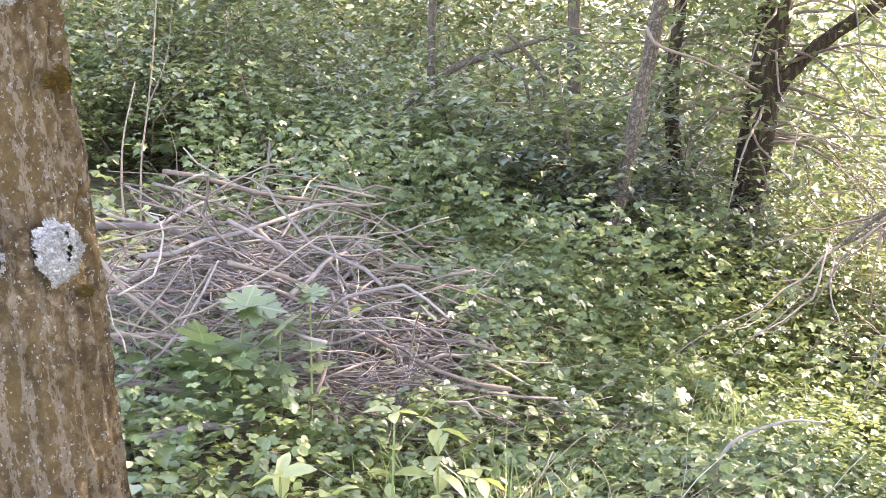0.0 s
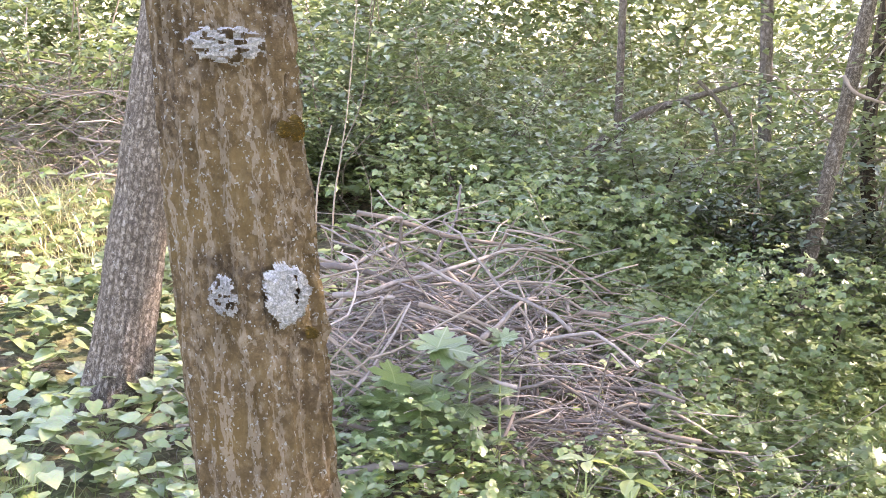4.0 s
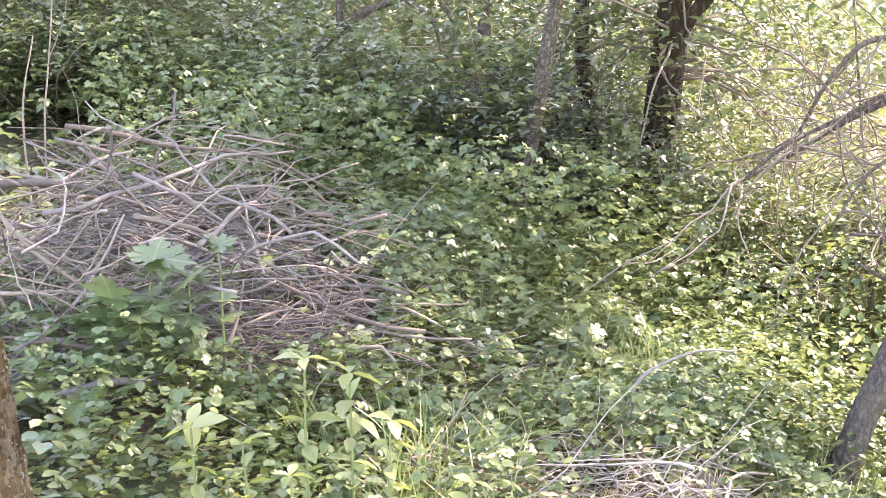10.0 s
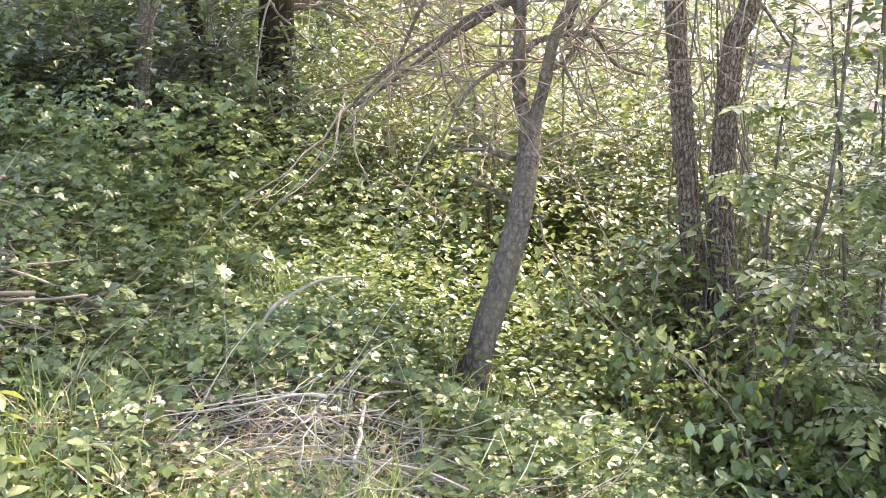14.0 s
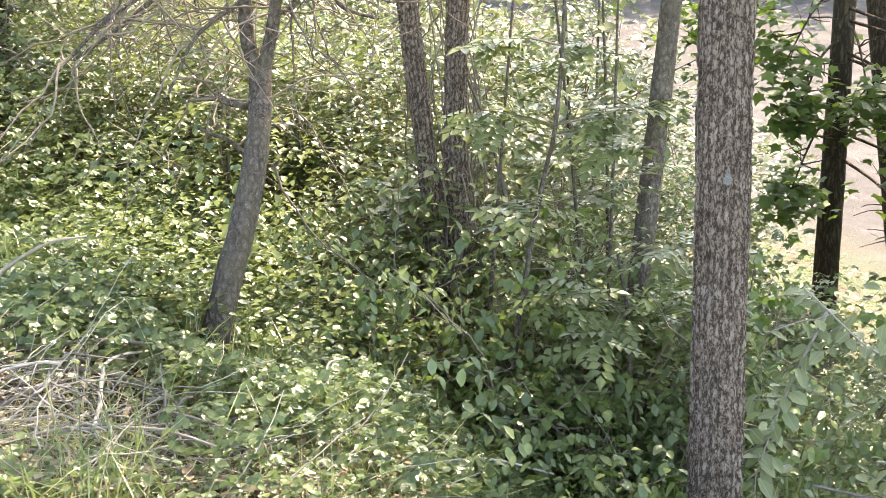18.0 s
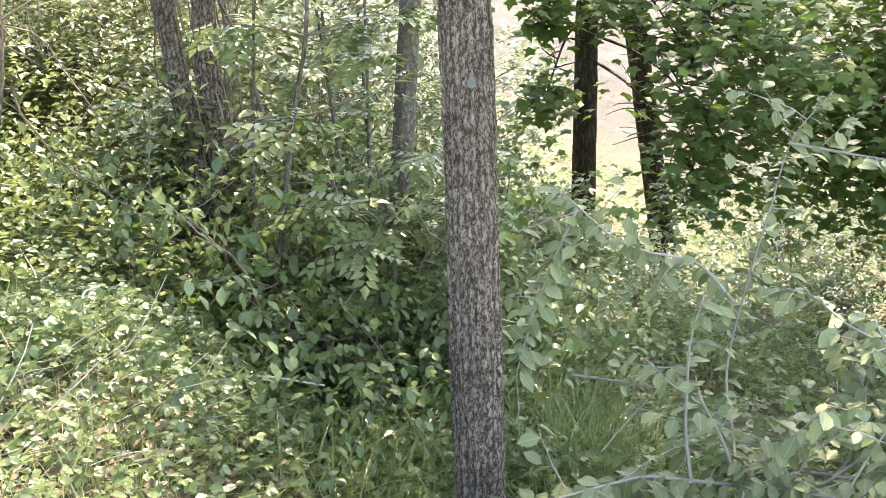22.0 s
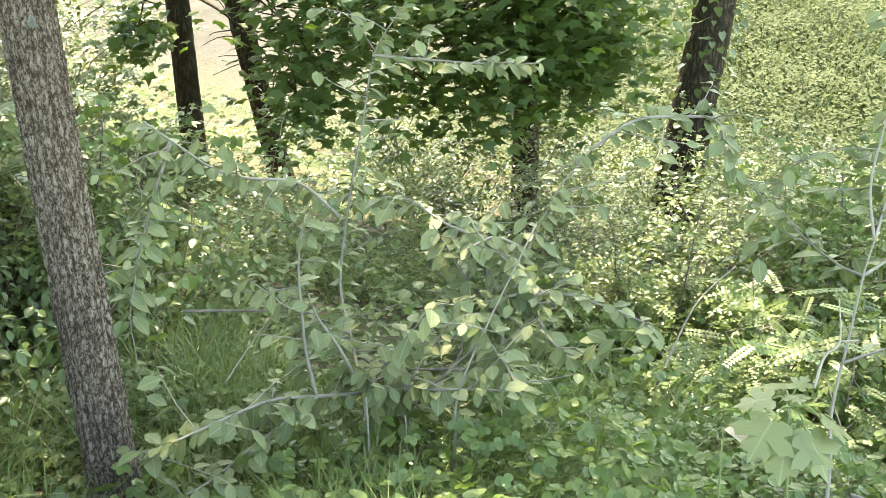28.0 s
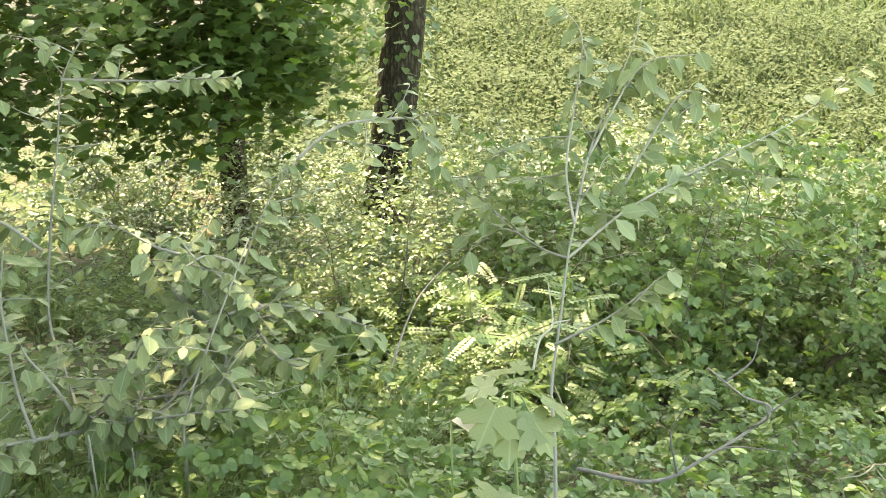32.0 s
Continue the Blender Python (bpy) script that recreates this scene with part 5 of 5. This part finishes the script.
loose_branch("pale bent dead stick beside the forked branch", [[(0.45, 4.13, -0.24), (0.56, 4.16, -0.25), (0.65, 4.18, -0.26), (0.65, 4.21, -0.20)], [(0.66, 4.16, -0.26), (0.65, 4.11, -0.28), (0.64, 4.07, -0.30)]], 0.012, TWIG_LIGHT)
loose_branch("thin grey dead stick lying in straw", [[(0.82, 4.29, -0.34), (1.0, 4.21, -0.42), (1.22, 4.12, -0.50), (1.40, 4.01, -0.55), (1.61, 3.89, -0.66)]], 0.009, TWIG_LIGHT)
loose_branch("dark leaning dead stub in the weeds", [[(1.02, 7.0, -0.35), (1.1, 7.03, -0.1), (1.17, 7.06, 0.14)]], 0.035, BARK_DARK, "stump")
loose_branch("long pale stick lying in brambles", [[(2.25, 3.85, -0.88), (2.55, 3.9, -0.96), (2.82, 3.95, -1.06), (3.1, 3.9, -1.2)]], 0.009, TWIG_PALE)
loose_branch("bleached crooked stick standing in weeds", [[(2.15, 4.05, -0.95), (2.22, 4.2, -0.75), (2.27, 4.32, -0.62), (2.35, 4.32, -0.6)]], 0.009, TWIG_PALE)
loose_branch("thin dead twig lying across the grass", [[(4.98, 4.28, -2.0), (5.26, 4.06, -2.0), (5.55, 3.81, -2.05)], [(5.22, 4.04, -1.95), (5.15, 3.94, -2.15)], [(4.29, 3.66, -1.75), (4.73, 3.68, -1.85), (5.31, 3.80, -1.9)]], 0.007, TWIG)
loose_branch("thin grey twig leaning in the weeds", [[(5.57, 1.67, -2.1), (6.18, 1.69, -1.96), (6.68, 1.63, -1.95)]], 0.007, TWIG)
loose_branch("crooked grey dead branch lying on brambles", [
    [(4.34, 0.48, -1.50), (4.28, 0.19, -1.46), (4.35, 0.02, -1.38), (4.55, -0.21, -1.26), (4.58, -0.10, -1.22), (4.71, 0.04, -1.20)],
    [(4.35, 0.02, -1.38), (4.39, -0.08, -1.33), (4.31, -0.26, -1.26)], [(4.28, 0.19, -1.46), (4.31, 0.11, -1.43), (4.36, 0.06, -1.36)], [(4.55, -0.21, -1.26), (4.61, -0.32, -1.18)], [(4.30, 0.10, -1.42), (4.38, 0.14, -1.30), (4.45, 0.10, -1.22)], [(4.48, -0.14, -1.30), (4.42, -0.20, -1.20), (4.40, -0.18, -1.12)], [(4.64, -0.03, -1.21), (4.70, -0.12, -1.14), (4.74, -0.14, -1.06)]], 0.008, TWIG)
loose_branch("thin grey dead twig caught in the cherry sapling", [[(3.48, 2.83, -0.88), (3.6, 2.6, -0.88), (3.7, 2.4, -0.89)], [(3.39, 2.59, -1.08), (3.55, 2.57, -0.98), (3.73, 2.55, -0.89)]], 0.006, TWIG)
loose_branch("white peeled forked stick beside the sapling", [[(4.02, 0.60, -0.87), (4.13, 0.60, -0.81), (4.20, 0.57, -0.78), (4.36, 0.62, -0.71)], [(4.20, 0.57, -0.78), (4.22, 0.51, -0.77)]], 0.005, TWIG_PALE)
loose_branch("dark rotting log on the grassy bank", [[(-4.3, 7.1, float(gz(-4.3, 7.1)) + 0.06), (-3.9, 7.05, float(gz(-3.9, 7.05)) + 0.07), (-3.5, 7.0, float(gz(-3.5, 7.0)) + 0.06)]], 0.07, BARK_DARK, "log")


loose_branch("dark fallen dead limb hung up in the shrubs", [[(-0.31, 8.87, 0.87), (0.04, 8.99, 1.13), (0.36, 8.99, 1.25), (0.77, 8.97, 1.38)], [(0.36, 8.99, 1.25), (0.55, 8.9, 1.1), (0.6, 8.85, 0.9)]], 0.035, BARK_BROWN)
loose_branch("arched dead branch bending into the bushes", [[(0.44, 8.79, 1.39), (0.60, 8.77, 1.23), (0.69, 8.76, 1.06), (0.69, 8.74, 0.81), (0.81, 8.71, 0.3)]], 0.016, BARK_BROWN)
loose_branch("thin pale upright stem behind the brush", [[(-1.68, 6.95, 0.15), (-1.66, 6.95, 0.70), (-1.62, 6.99, 1.03), (-1.58, 7.02, 1.40), (-1.50, 7.05, 2.4)], [(-1.62, 6.99, 1.03), (-1.5, 6.95, 1.3), (-1.45, 6.95, 1.7)]], 0.006, TWIG_BROWN)
loose_branch("leaning dead pole behind the brush", [[(-1.59, 6.26, 0.3), (-1.59, 6.26, 0.84), (-1.54, 6.38, 1.2)], [(-1.57, 6.27, 0.7), (-1.45, 6.2, 0.5), (-1.38, 6.15, 0.35)]], 0.007, TWIG_BROWN)
loose_branch("bare dark twig standing in the bushes", [[(0.15, 8.40, 0.1), (0.20, 8.43, 0.51), (0.27, 8.46, 0.77), (0.36, 8.47, 0.98)], [(0.2, 8.43, 0.5), (0.05, 8.4, 0.75), (0.0, 8.4, 0.95)]], 0.012, BARK_DARK)
loose_branch("long bare branch reaching across the trunks", [[(1.25, 7.95, 1.45), (1.32, 7.89, 1.35), (1.60, 8.04, 1.26), (1.90, 8.28, 1.14)]], 0.014, TWIG_BROWN)
loose_branch("hooked pale dead branch beside the vine tree", [[(4.05, 5.65, -1.3), (4.11, 5.68, -0.68), (4.12, 5.76, -0.45), (4.11, 5.85, -0.21), (4.0, 5.9, 0.1)]], 0.016, TWIG)


# ---- saplings near the camera ----
LEAF_MESHES = {}


def leaf_mesh(kind, shape, mat):
    if kind not in LEAF_MESHES:
        h = Heap()
        h.add(shape[0], shape[1])
        LEAF_MESHES[kind] = h.mesh(kind, mat)
    return LEAF_MESHES[kind]


def hang_leaf(me, parent, p, yaw, pitch, roll, size, name="leaf"):
    ob = new(name, me)
    ob.parent = parent
    r = spin(np.array([yaw]), np.array([pitch]), np.array([roll]))[0]
    ob.matrix_basis = Matrix.Translation(p) @ Matrix(r.tolist()).to_4x4() @ Matrix.Scale(size, 4)
    return ob


def leafy(label, ways, radius, me, spacing, size, stem_mat, name="sapling", bare=0, droop=-0.45, category="sapling", side=0.0):
    """A sapling: stems, with leaves set alternately along them on short stalks."""
    o = np.array(ways[0][0])
    root = thing(name, label, category, o, "saplings")
    for k, pts in enumerate(ways):
        w = smooth_path(np.array(pts) - o, 10)
        h = Heap()
        r0 = radius if k == 0 else radius * 0.7
        tube(h, w, np.linspace(r0, r0 * 0.35, len(w)), 7, 0.04)
        stem = part("stem", h, stem_mat, root)
        if k < bare:
            continue
        d = np.concatenate([[0], np.cumsum(np.linalg.norm(np.diff(w, axis=0), axis=1))])
        s = spacing * 2.5 if k else 0.3 * d[-1]
        turn = 1
        for s0 in np.arange(0.12, d[-1], 0.10):
            if RNG.random() < side:
                p = np.array([np.interp(s0, d, w[:, i]) for i in range(3)])
                tw = wander(p, RNG.standard_normal(3) * (1, 1, 0.5), RNG.uniform(0.12, 0.38), 5, 0.12, 0.02)
                h = Heap()
                tube(h, tw, np.linspace(0.003, 0.0015, 6), 4)
                part("twig", h, stem_mat, root)
                for q in tw[1:]:
                    hang_leaf(me, stem, q, RNG.uniform(0, 6.28), droop + RNG.normal(0, 0.3), RNG.normal(0, 0.35), size * RNG.uniform(0.6, 1.15))
        while s < d[-1] + spacing * 0.5:
            p = np.array([np.interp(s, d, w[:, i]) for i in range(3)])
            q = np.array([np.interp(s - 0.03, d, w[:, i]) for i in range(3)])
            way = math.atan2(p[1] - q[1], p[0] - q[0]) - math.pi / 2
            for rep in range(1 if RNG.random() < 0.7 else 2):
                hang_leaf(me, stem, p + RNG.normal(0, 0.006, 3), way + turn * RNG.uniform(0.4, 1.5), droop + RNG.normal(0, 0.35), RNG.normal(0, 0.35), size * RNG.uniform(0.65, 1.25))
                turn = -turn
            s += spacing * RNG.uniform(0.6, 1.4)
    return root


cherry_leaf = leaf_mesh("cherry_leaf", blade(0.31, 0.06, 0.12), CHERRY)
CHERRY_SHOOTS = []
for k in range(16):
    s = [(3.74, 2.20, -1.20), (4.02, 1.98, -1.20), (4.19, 1.86, -1.05), (3.56, 2.30, -1.15), (4.32, 1.73, -0.95), (4.44, 1.86, -0.86)][k % 6]
    w = wander(s, RNG.standard_normal(3) * (0.8, 0.8, 0.3) + (-0.1, 0, 0.35), RNG.uniform(0.35, 0.7), 4, 0.15, 0.02)
    CHERRY_SHOOTS.append([tuple(p) for p in w])
leafy("young cherry sapling with grey-green oval leaves", [
    [(3.46, 2.07, -1.85), (3.66, 2.16, -1.32), (3.74, 2.20, -1.20)],
    [(3.48, 2.03, -1.9), (3.485, 2.03, -1.5), (3.49, 2.03, -1.03)],
    [(3.57, 1.92, -1.9), (3.575, 1.92, -1.5), (3.57, 1.92, -1.12)],
    [(3.60, 1.76, -1.75), (3.66, 1.77, -1.25), (3.74, 1.77, -1.01), (4.19, 1.70, -0.58)],
    [(3.73, 2.21, -1.20), (3.94, 2.39, -1.14), (4.16, 2.58, -1.04), (4.38, 2.67, -0.81), (4.62, 2.73, -0.52), (4.75, 2.73, -0.24), (4.88, 2.64, -0.04)],
    [(3.58, 1.93, -1.85), (3.77, 2.03, -1.30), (4.02, 1.98, -1.20), (4.19, 1.86, -1.05), (4.44, 1.86, -0.86), (4.59, 1.80, -0.64), (4.79, 1.74, -0.52)],
    [(3.73, 2.21, -1.21), (3.56, 2.30, -1.15), (3.39, 2.38, -1.09), (3.20, 2.44, -1.07), (2.98, 2.51, -1.06), (2.90, 2.58, -1.07)],
    [(4.35, 2.69, -0.84), (4.31, 2.86, -0.70), (4.12, 2.98, -0.62), (3.98, 3.04, -0.53), (3.92, 3.17, -0.42), (3.87, 3.27, -0.33)],
    [(4.74, 2.74, -0.25), (4.86, 2.53, -0.28), (4.97, 2.31, -0.30), (5.07, 2.11, -0.30)],
    [(4.79, 1.74, -0.52), (4.89, 1.60, -0.41), (4.96, 1.44, -0.39), (5.00, 1.29, -0.40), (4.96, 1.22, -0.55), (5.04, 1.09, -0.71), (5.02, 0.89, -0.83)],
    [(4.19, 1.86, -1.05), (4.32, 1.73, -0.95), (4.39, 1.52, -0.98), (4.43, 1.30, -1.05)],
    [(4.19, 1.86, -1.05), (4.24, 1.93, -0.91), (4.30, 1.97, -0.78)],
    [(3.74, 2.20, -1.20), (3.85, 2.13, -1.12), (4.01, 2.16, -1.06), (4.15, 2.07, -0.93)],
    [(3.73, 2.21, -1.20), (3.69, 2.27, -1.01), (3.70, 2.37, -0.90), (3.72, 2.42, -0.82)],
    [(3.81, 2.03, -1.24), (3.71, 2.07, -1.17), (3.69, 2.18, -1.09)],
    [(4.28, 1.76, -0.99), (4.17, 1.61, -1.07), (4.19, 1.48, -1.12)],
    [(3.91, 3.18, -0.42), (3.63, 3.13, -0.71), (3.41, 3.04, -0.92)],
] + CHERRY_SHOOTS, 0.011, cherry_leaf, 0.027, 0.082, TWIG_LIGHT, bare=4, side=0.9, droop=-0.35)
leafy("forked grey sapling with long arching leafy shoots", [
    [(3.80, 0.45, -1.72), (4.05, 0.52, -1.20), (4.17, 0.56, -1.04), (4.31, 0.56, -0.81), (4.41, 0.56, -0.63), (4.47, 0.55, -0.52)],
    [(4.41, 0.56, -0.63), (4.70, 0.39, -0.55), (5.08, 0.13, -0.50), (5.43, -0.17, -0.43), (5.79, -0.45, -0.29)],
    [(4.47, 0.55, -0.52), (4.72, 0.63, -0.42), (4.91, 0.64, -0.24), (5.09, 0.65, -0.03), (5.11, 0.74, 0.09)],
    [(4.47, 0.55, -0.52), (4.85, 0.57, -0.42), (5.02, 0.53, -0.27), (5.21, 0.46, -0.06), (5.26, 0.45, 0.09)],
    [(4.41, 0.56, -0.63), (4.50, 0.67, -0.65), (4.68, 0.84, -0.66), (4.79, 0.97, -0.61)],
    [(4.81, 0.42, -0.50), (5.07, 0.26, -0.22), (5.07, 0.13, -0.25)],
    [(4.85, 0.57, -0.42), (5.09, 0.42, -0.13), (5.13, 0.21, -0.07)],
    [(4.25, 0.57, -0.90), (4.34, 0.38, -0.80), (4.44, 0.20, -0.65)],
], 0.008, cherry_leaf, 0.034, 0.09, TWIG_LIGHT, bare=1, side=0.35)


def palmate(label, at, top, leaves, me, size, mat, name="maple_seedling"):
    o = np.array(at)
    root = thing(name, label, "seedling", o, "seedlings")
    w = smooth_path([(0, 0, 0), (np.array(top) - o) * 0.5 + (0.02, 0, 0), np.array(top) - o], 8)
    h = Heap()
    tube(h, w, np.linspace(0.008, 0.004, len(w)), 6)
    part("stem", h, STEM_GREEN, root)
    for yaw, reach, drop, tilt, s in leaves:
        a = radians(yaw)
        tip = w[-1] + np.array([-math.sin(a) * reach, math.cos(a) * reach, drop])
        h = Heap()
        tube(h, smooth_path([w[-1], (w[-1] + tip) / 2 + (0, 0, 0.02), tip], 5), 0.0025, 5)
        stalk = part("stalk", h, STEM_GREEN, root)
        hang_leaf(me, stalk, tip, a, radians(tilt), RNG.normal(0, 0.12), size * s)
    return root


seed_leaf = leaf_mesh("seedling_leaf", MAPLE_LEAF, SEEDLING)
palmate("pale yellow-green maple seedling with broad lobed leaves", (3.18, 0.44, float(gz(3.18, 0.44))), (3.22, 0.50, -0.42),
        [(20, 0.05, 0.02, -20, 0.8), (75, 0.09, 0.0, -35, 1.0), (100, 0.06, -0.04, -55, 1.1), (150, 0.07, -0.05, -50, 1.0), (200, 0.08, -0.03, -35, 0.9), (-60, 0.08, 0.0, -25, 0.9), (-110, 0.07, -0.03, -45, 0.8), (120, 0.02, 0.05, 10, 0.45), (250, 0.02, 0.05, 20, 0.4)], seed_leaf, 0.128, SEEDLING)
palmate("low green maple seedling with lobed leaves", (2.88, 0.52, float(gz(2.88, 0.52))), (2.90, 0.52, -0.62),
        [(60, 0.07, 0.0, -25, 1.0), (120, 0.08, -0.02, -35, 1.0), (180, 0.07, 0.0, -30, 0.9), (250, 0.08, 0.0, -25, 1.0), (330, 0.07, 0.0, -25, 0.8)], leaf_mesh("green_maple_leaf", MAPLE_LEAF, CHERRY), 0.16, CHERRY)
wilted = thing("fallen_leaf", "pale wilted leaf hanging on a stalk", "leaf", (3.14, 0.65, -0.55))
h = Heap()
tube(h, [(0, 0, -0.75), (0.01, 0, -0.3), (0, 0, 0.06)], 0.003, 5)
part("stalk", h, STEM_GREEN, wilted)
hang_leaf(leaf_mesh("wilted_leaf", blade(0.34, 0.15, 0.2), WILTED), wilted, (0, 0, 0.06), radians(200), -0.5, 0.2, 0.10)

pale_leaf = leaf_mesh("pale_shoot_leaf", blade(0.25, 0.09, 0.15), PALE)


def shoot(label, base, top, pairs, size, me=None, reach=0.07):
    """An upright shoot with opposite leaves in pairs, larger below."""
    o = np.array([base[0], base[1], float(gz(*base))])
    root = thing("shoot", label, "young plant", o, "young plants")
    w = smooth_path([(0, 0, -0.03), (np.array(top) - o) * 0.5 + RNG.normal(0, 0.015, 3), np.array(top) - o], 8)
    h = Heap()
    tube(h, w, np.linspace(0.006, 0.003, len(w)), 6)
    part("stem", h, STEM_GREEN, root)
    for k in range(pairs):
        q = 0.35 + 0.65 * k / max(pairs - 1, 1)
        p = w[int(q * (len(w) - 1))]
        a = k * math.pi / 2 + RNG.uniform(-0.3, 0.3)
        for s in range(4 if k == pairs - 1 else 2):
            hang_leaf(me or pale_leaf, root, p, a + s * (math.pi / 2 if k == pairs - 1 else math.pi), RNG.normal(0.15, 0.3), RNG.normal(0, 0.3), size * RNG.uniform(0.7, 1.2))
    return root


for x, y, z, k, s in ((-0.13, 3.32, 0.50, 6, 0.09), (-0.01, 3.42, 0.42, 6, 0.095), (-0.30, 3.22, 0.30, 6, 0.08), (-0.43, 3.2, 0.36, 6, 0.09), (0.10, 3.25, 0.34, 7, 0.075), (-0.15, 2.85, 0.36, 10, 0.055), (0.30, 3.0, 0.26, 9, 0.055), (-0.02, 2.78, 0.30, 9, 0.055)):
    shoot("pale yellow-green shoot catching sunlight", (x, y), (x, y, z), k, s)
maple_shoot = leaf_mesh("broad_shoot_leaf", MAPLE_LEAF, BROAD)
for x, y, z, s in ((-0.68, 4.28, 0.56, 0.125), (-0.56, 4.25, 0.50, 0.115), (-0.82, 4.22, 0.44, 0.125), (-0.72, 4.15, 0.40, 0.115), (-0.46, 4.3, 0.60, 0.08), (-0.92, 4.3, 0.34, 0.115), (0.57, 6.44, 0.34, 0.11), (1.21, 7.1, 0.22, 0.12), (0.93, 5.35, 0.02, 0.095), (1.05, 5.5, -0.04, 0.09), (0.65, 5.55, 0.1, 0.085), (-0.5, 6.5, 0.66, 0.10), (0.2, 6.9, 0.42, 0.10), (0.85, 6.1, 0.12, 0.09)):
    shoot("broad-leaved green seedling in front of the brush", (x, y), (x, y, z), 5, s, maple_shoot)


def feathered(label, ways, radius, size, count, mat):
    """A sapling with long feathered leaves spread on tiers."""
    o = np.array(ways[0][0])
    root = thing("sapling", label, "sapling", o, "saplings")
    for pts in ways:
        w = smooth_path(np.array(pts) - o, 10)
        h = Heap()
        tube(h, w, np.linspace(radius, radius * 0.45, len(w)), 8, 0.04)
        stem = part("stem", h, BARK_BROWN, root)
        f = Heap()
        for k in range(count if len(pts) > 4 else count // 3):
            p = w[RNG.integers(len(w) // 3, len(w))]
            a = RNG.uniform(0, 6.28)
            s = wander(p, (math.cos(a), math.sin(a), 0.25), RNG.uniform(0.25, 0.7), 5, 0.12, 0.03)
            tw = Heap()
            tube(tw, s, np.linspace(0.004, 0.002, 6), 4)
            part("twig", tw, TWIG_BROWN, stem)
            m = 9
            strew(f, PINNATE, s[RNG.integers(2, 6, m)], U(0, 6.28, m), U(-0.45, 0.15, m), U(-0.3, 0.3, m), U(0.7, 1.2, m) * size)
        part("foliage", f, mat, stem)
    return root


feathered("slender sapling with feathered green leaves in tiers", [
    [(3.12, 4.5, -1.72), (3.39, 4.69, -1.29), (3.54, 4.74, -0.78), (3.68, 4.75, -0.23), (3.72, 4.69, 0.08), (3.82, 4.75, 0.56), (3.9, 4.8, 1.4)],
    [(3.53, 4.81, -1.75), (3.67, 4.90, -1.30), (3.80, 5.01, -0.93)],
    [(3.77, 4.21, -1.65), (3.91, 4.37, -0.93), (3.96, 4.52, -0.57)]], 0.016, 0.24, 17, SHRUB)
for x, y, tall, lx, ly in ((4.05, 4.75, 2.6, 0.08, 0.05), (4.35, 5.2, 3.0, -0.05, 0.08), (3.55, 5.15, 2.4, 0.12, 0.0), (4.75, 5.55, 3.2, 0.05, 0.1), (5.1, 6.3, 3.4, -0.04, 0.0), (5.5, 6.7, 3.4, 0.08, 0.05), (4.9, 7.4, 3.2, 0.0, 0.05), (2.9, 6.9, 2.2, 0.1, 0.0), (3.3, 7.6, 2.6, -0.1, 0.05)):
    z = float(gz(x, y))
    leafy("thin upright sapling stem with sparse green leaves", [[(x, y, z - 0.05), (x + lx * 0.5 * tall, y + ly * 0.4 * tall, z + tall * 0.5), (x + lx * tall, y + ly * tall, z + tall)]], 0.014, cherry_leaf, 0.13, 0.085, BARK_BROWN, side=0.3)
fern = shrub("fern_bush", "light green feathery bush with small round leaflets", at_ground(6.4, 1.5), 0.8, 0.7, 260, 0.28, FRESH, FERNY, 7)
put(fern, 6.0, 1.0, 0.9, 1.2)
put(fern, 6.9, 2.2, 0.9, 2.9)


# ---- far woods ----
def far_woods():
    def belt(n, radius, a0, a1, z0, z1, leaf, mat, label):
        h = Heap()
        a, r = np.radians(U(a0, a1, n)), radius + U(0, 5.0, n)
        x, y = r * np.sin(a), r * np.cos(a)
        z = gz(x, y) + z0 + (z1 - z0) * RNG.random(n) * (0.55 + 0.45 * lump(x, y, 0.5, 2.0))
        strew(h, SCALE, np.stack([x, y, z], -1), U(0, 6.28, n), U(-0.8, 0.3, n), U(-0.6, 0.6, n), U(0.6, 1.4, n) * leaf)
        tagged(part("far_woods", h, mat), label, "woods", kind="stuff")
    # loose leaves above the view, added to dapple the shrubs behind the clearing
    h, n = Heap(), 6500
    x, y = U(0.5, 6.5, n), U(10.0, 17.0, n)
    k = lump(x, y, 0.9, 4.4) > 0.45
    x, y = x[k], y[k]
    n = len(x)
    strew(h, SCALE, np.stack([x, y, U(5.5, 8.0, n)], -1), U(0, 6.28, n), U(-0.6, 0.3, n), U(-0.5, 0.5, n), U(0.14, 0.26, n))
    tagged(part("canopy", h, CROWN), "unseen canopy leaves added to shade the background shrubs", "canopy", kind="stuff")
    # more loose leaves out of view, added to hold sun and sky off the saplings
    h, n = Heap(), 1500
    strew(h, SCALE, np.stack([U(4.2, 9.0, n), U(-2.5, 3.6, n), U(4.5, 6.5, n)], -1), U(0, 6.28, n), U(-0.6, 0.3, n), U(-0.5, 0.5, n), U(0.14, 0.24, n))
    tagged(part("canopy", h, CROWN), "unseen canopy leaves added to dim the light on the saplings", "canopy", kind="stuff")
    belt(50000, 14.5, -40, 24, 0, 4.5, 0.14, SHRUB, "dense green woodland filling the background")
    belt(16000, 19.5, -60, 34, 0, 8.0, 0.26, SHRUB, "tall dim woodland behind the thicket")
    belt(14000, 44.0, 20, 110, 0, 9.0, 0.5, SHRUB, "sunlit trees on the far side of the field")


far_woods()
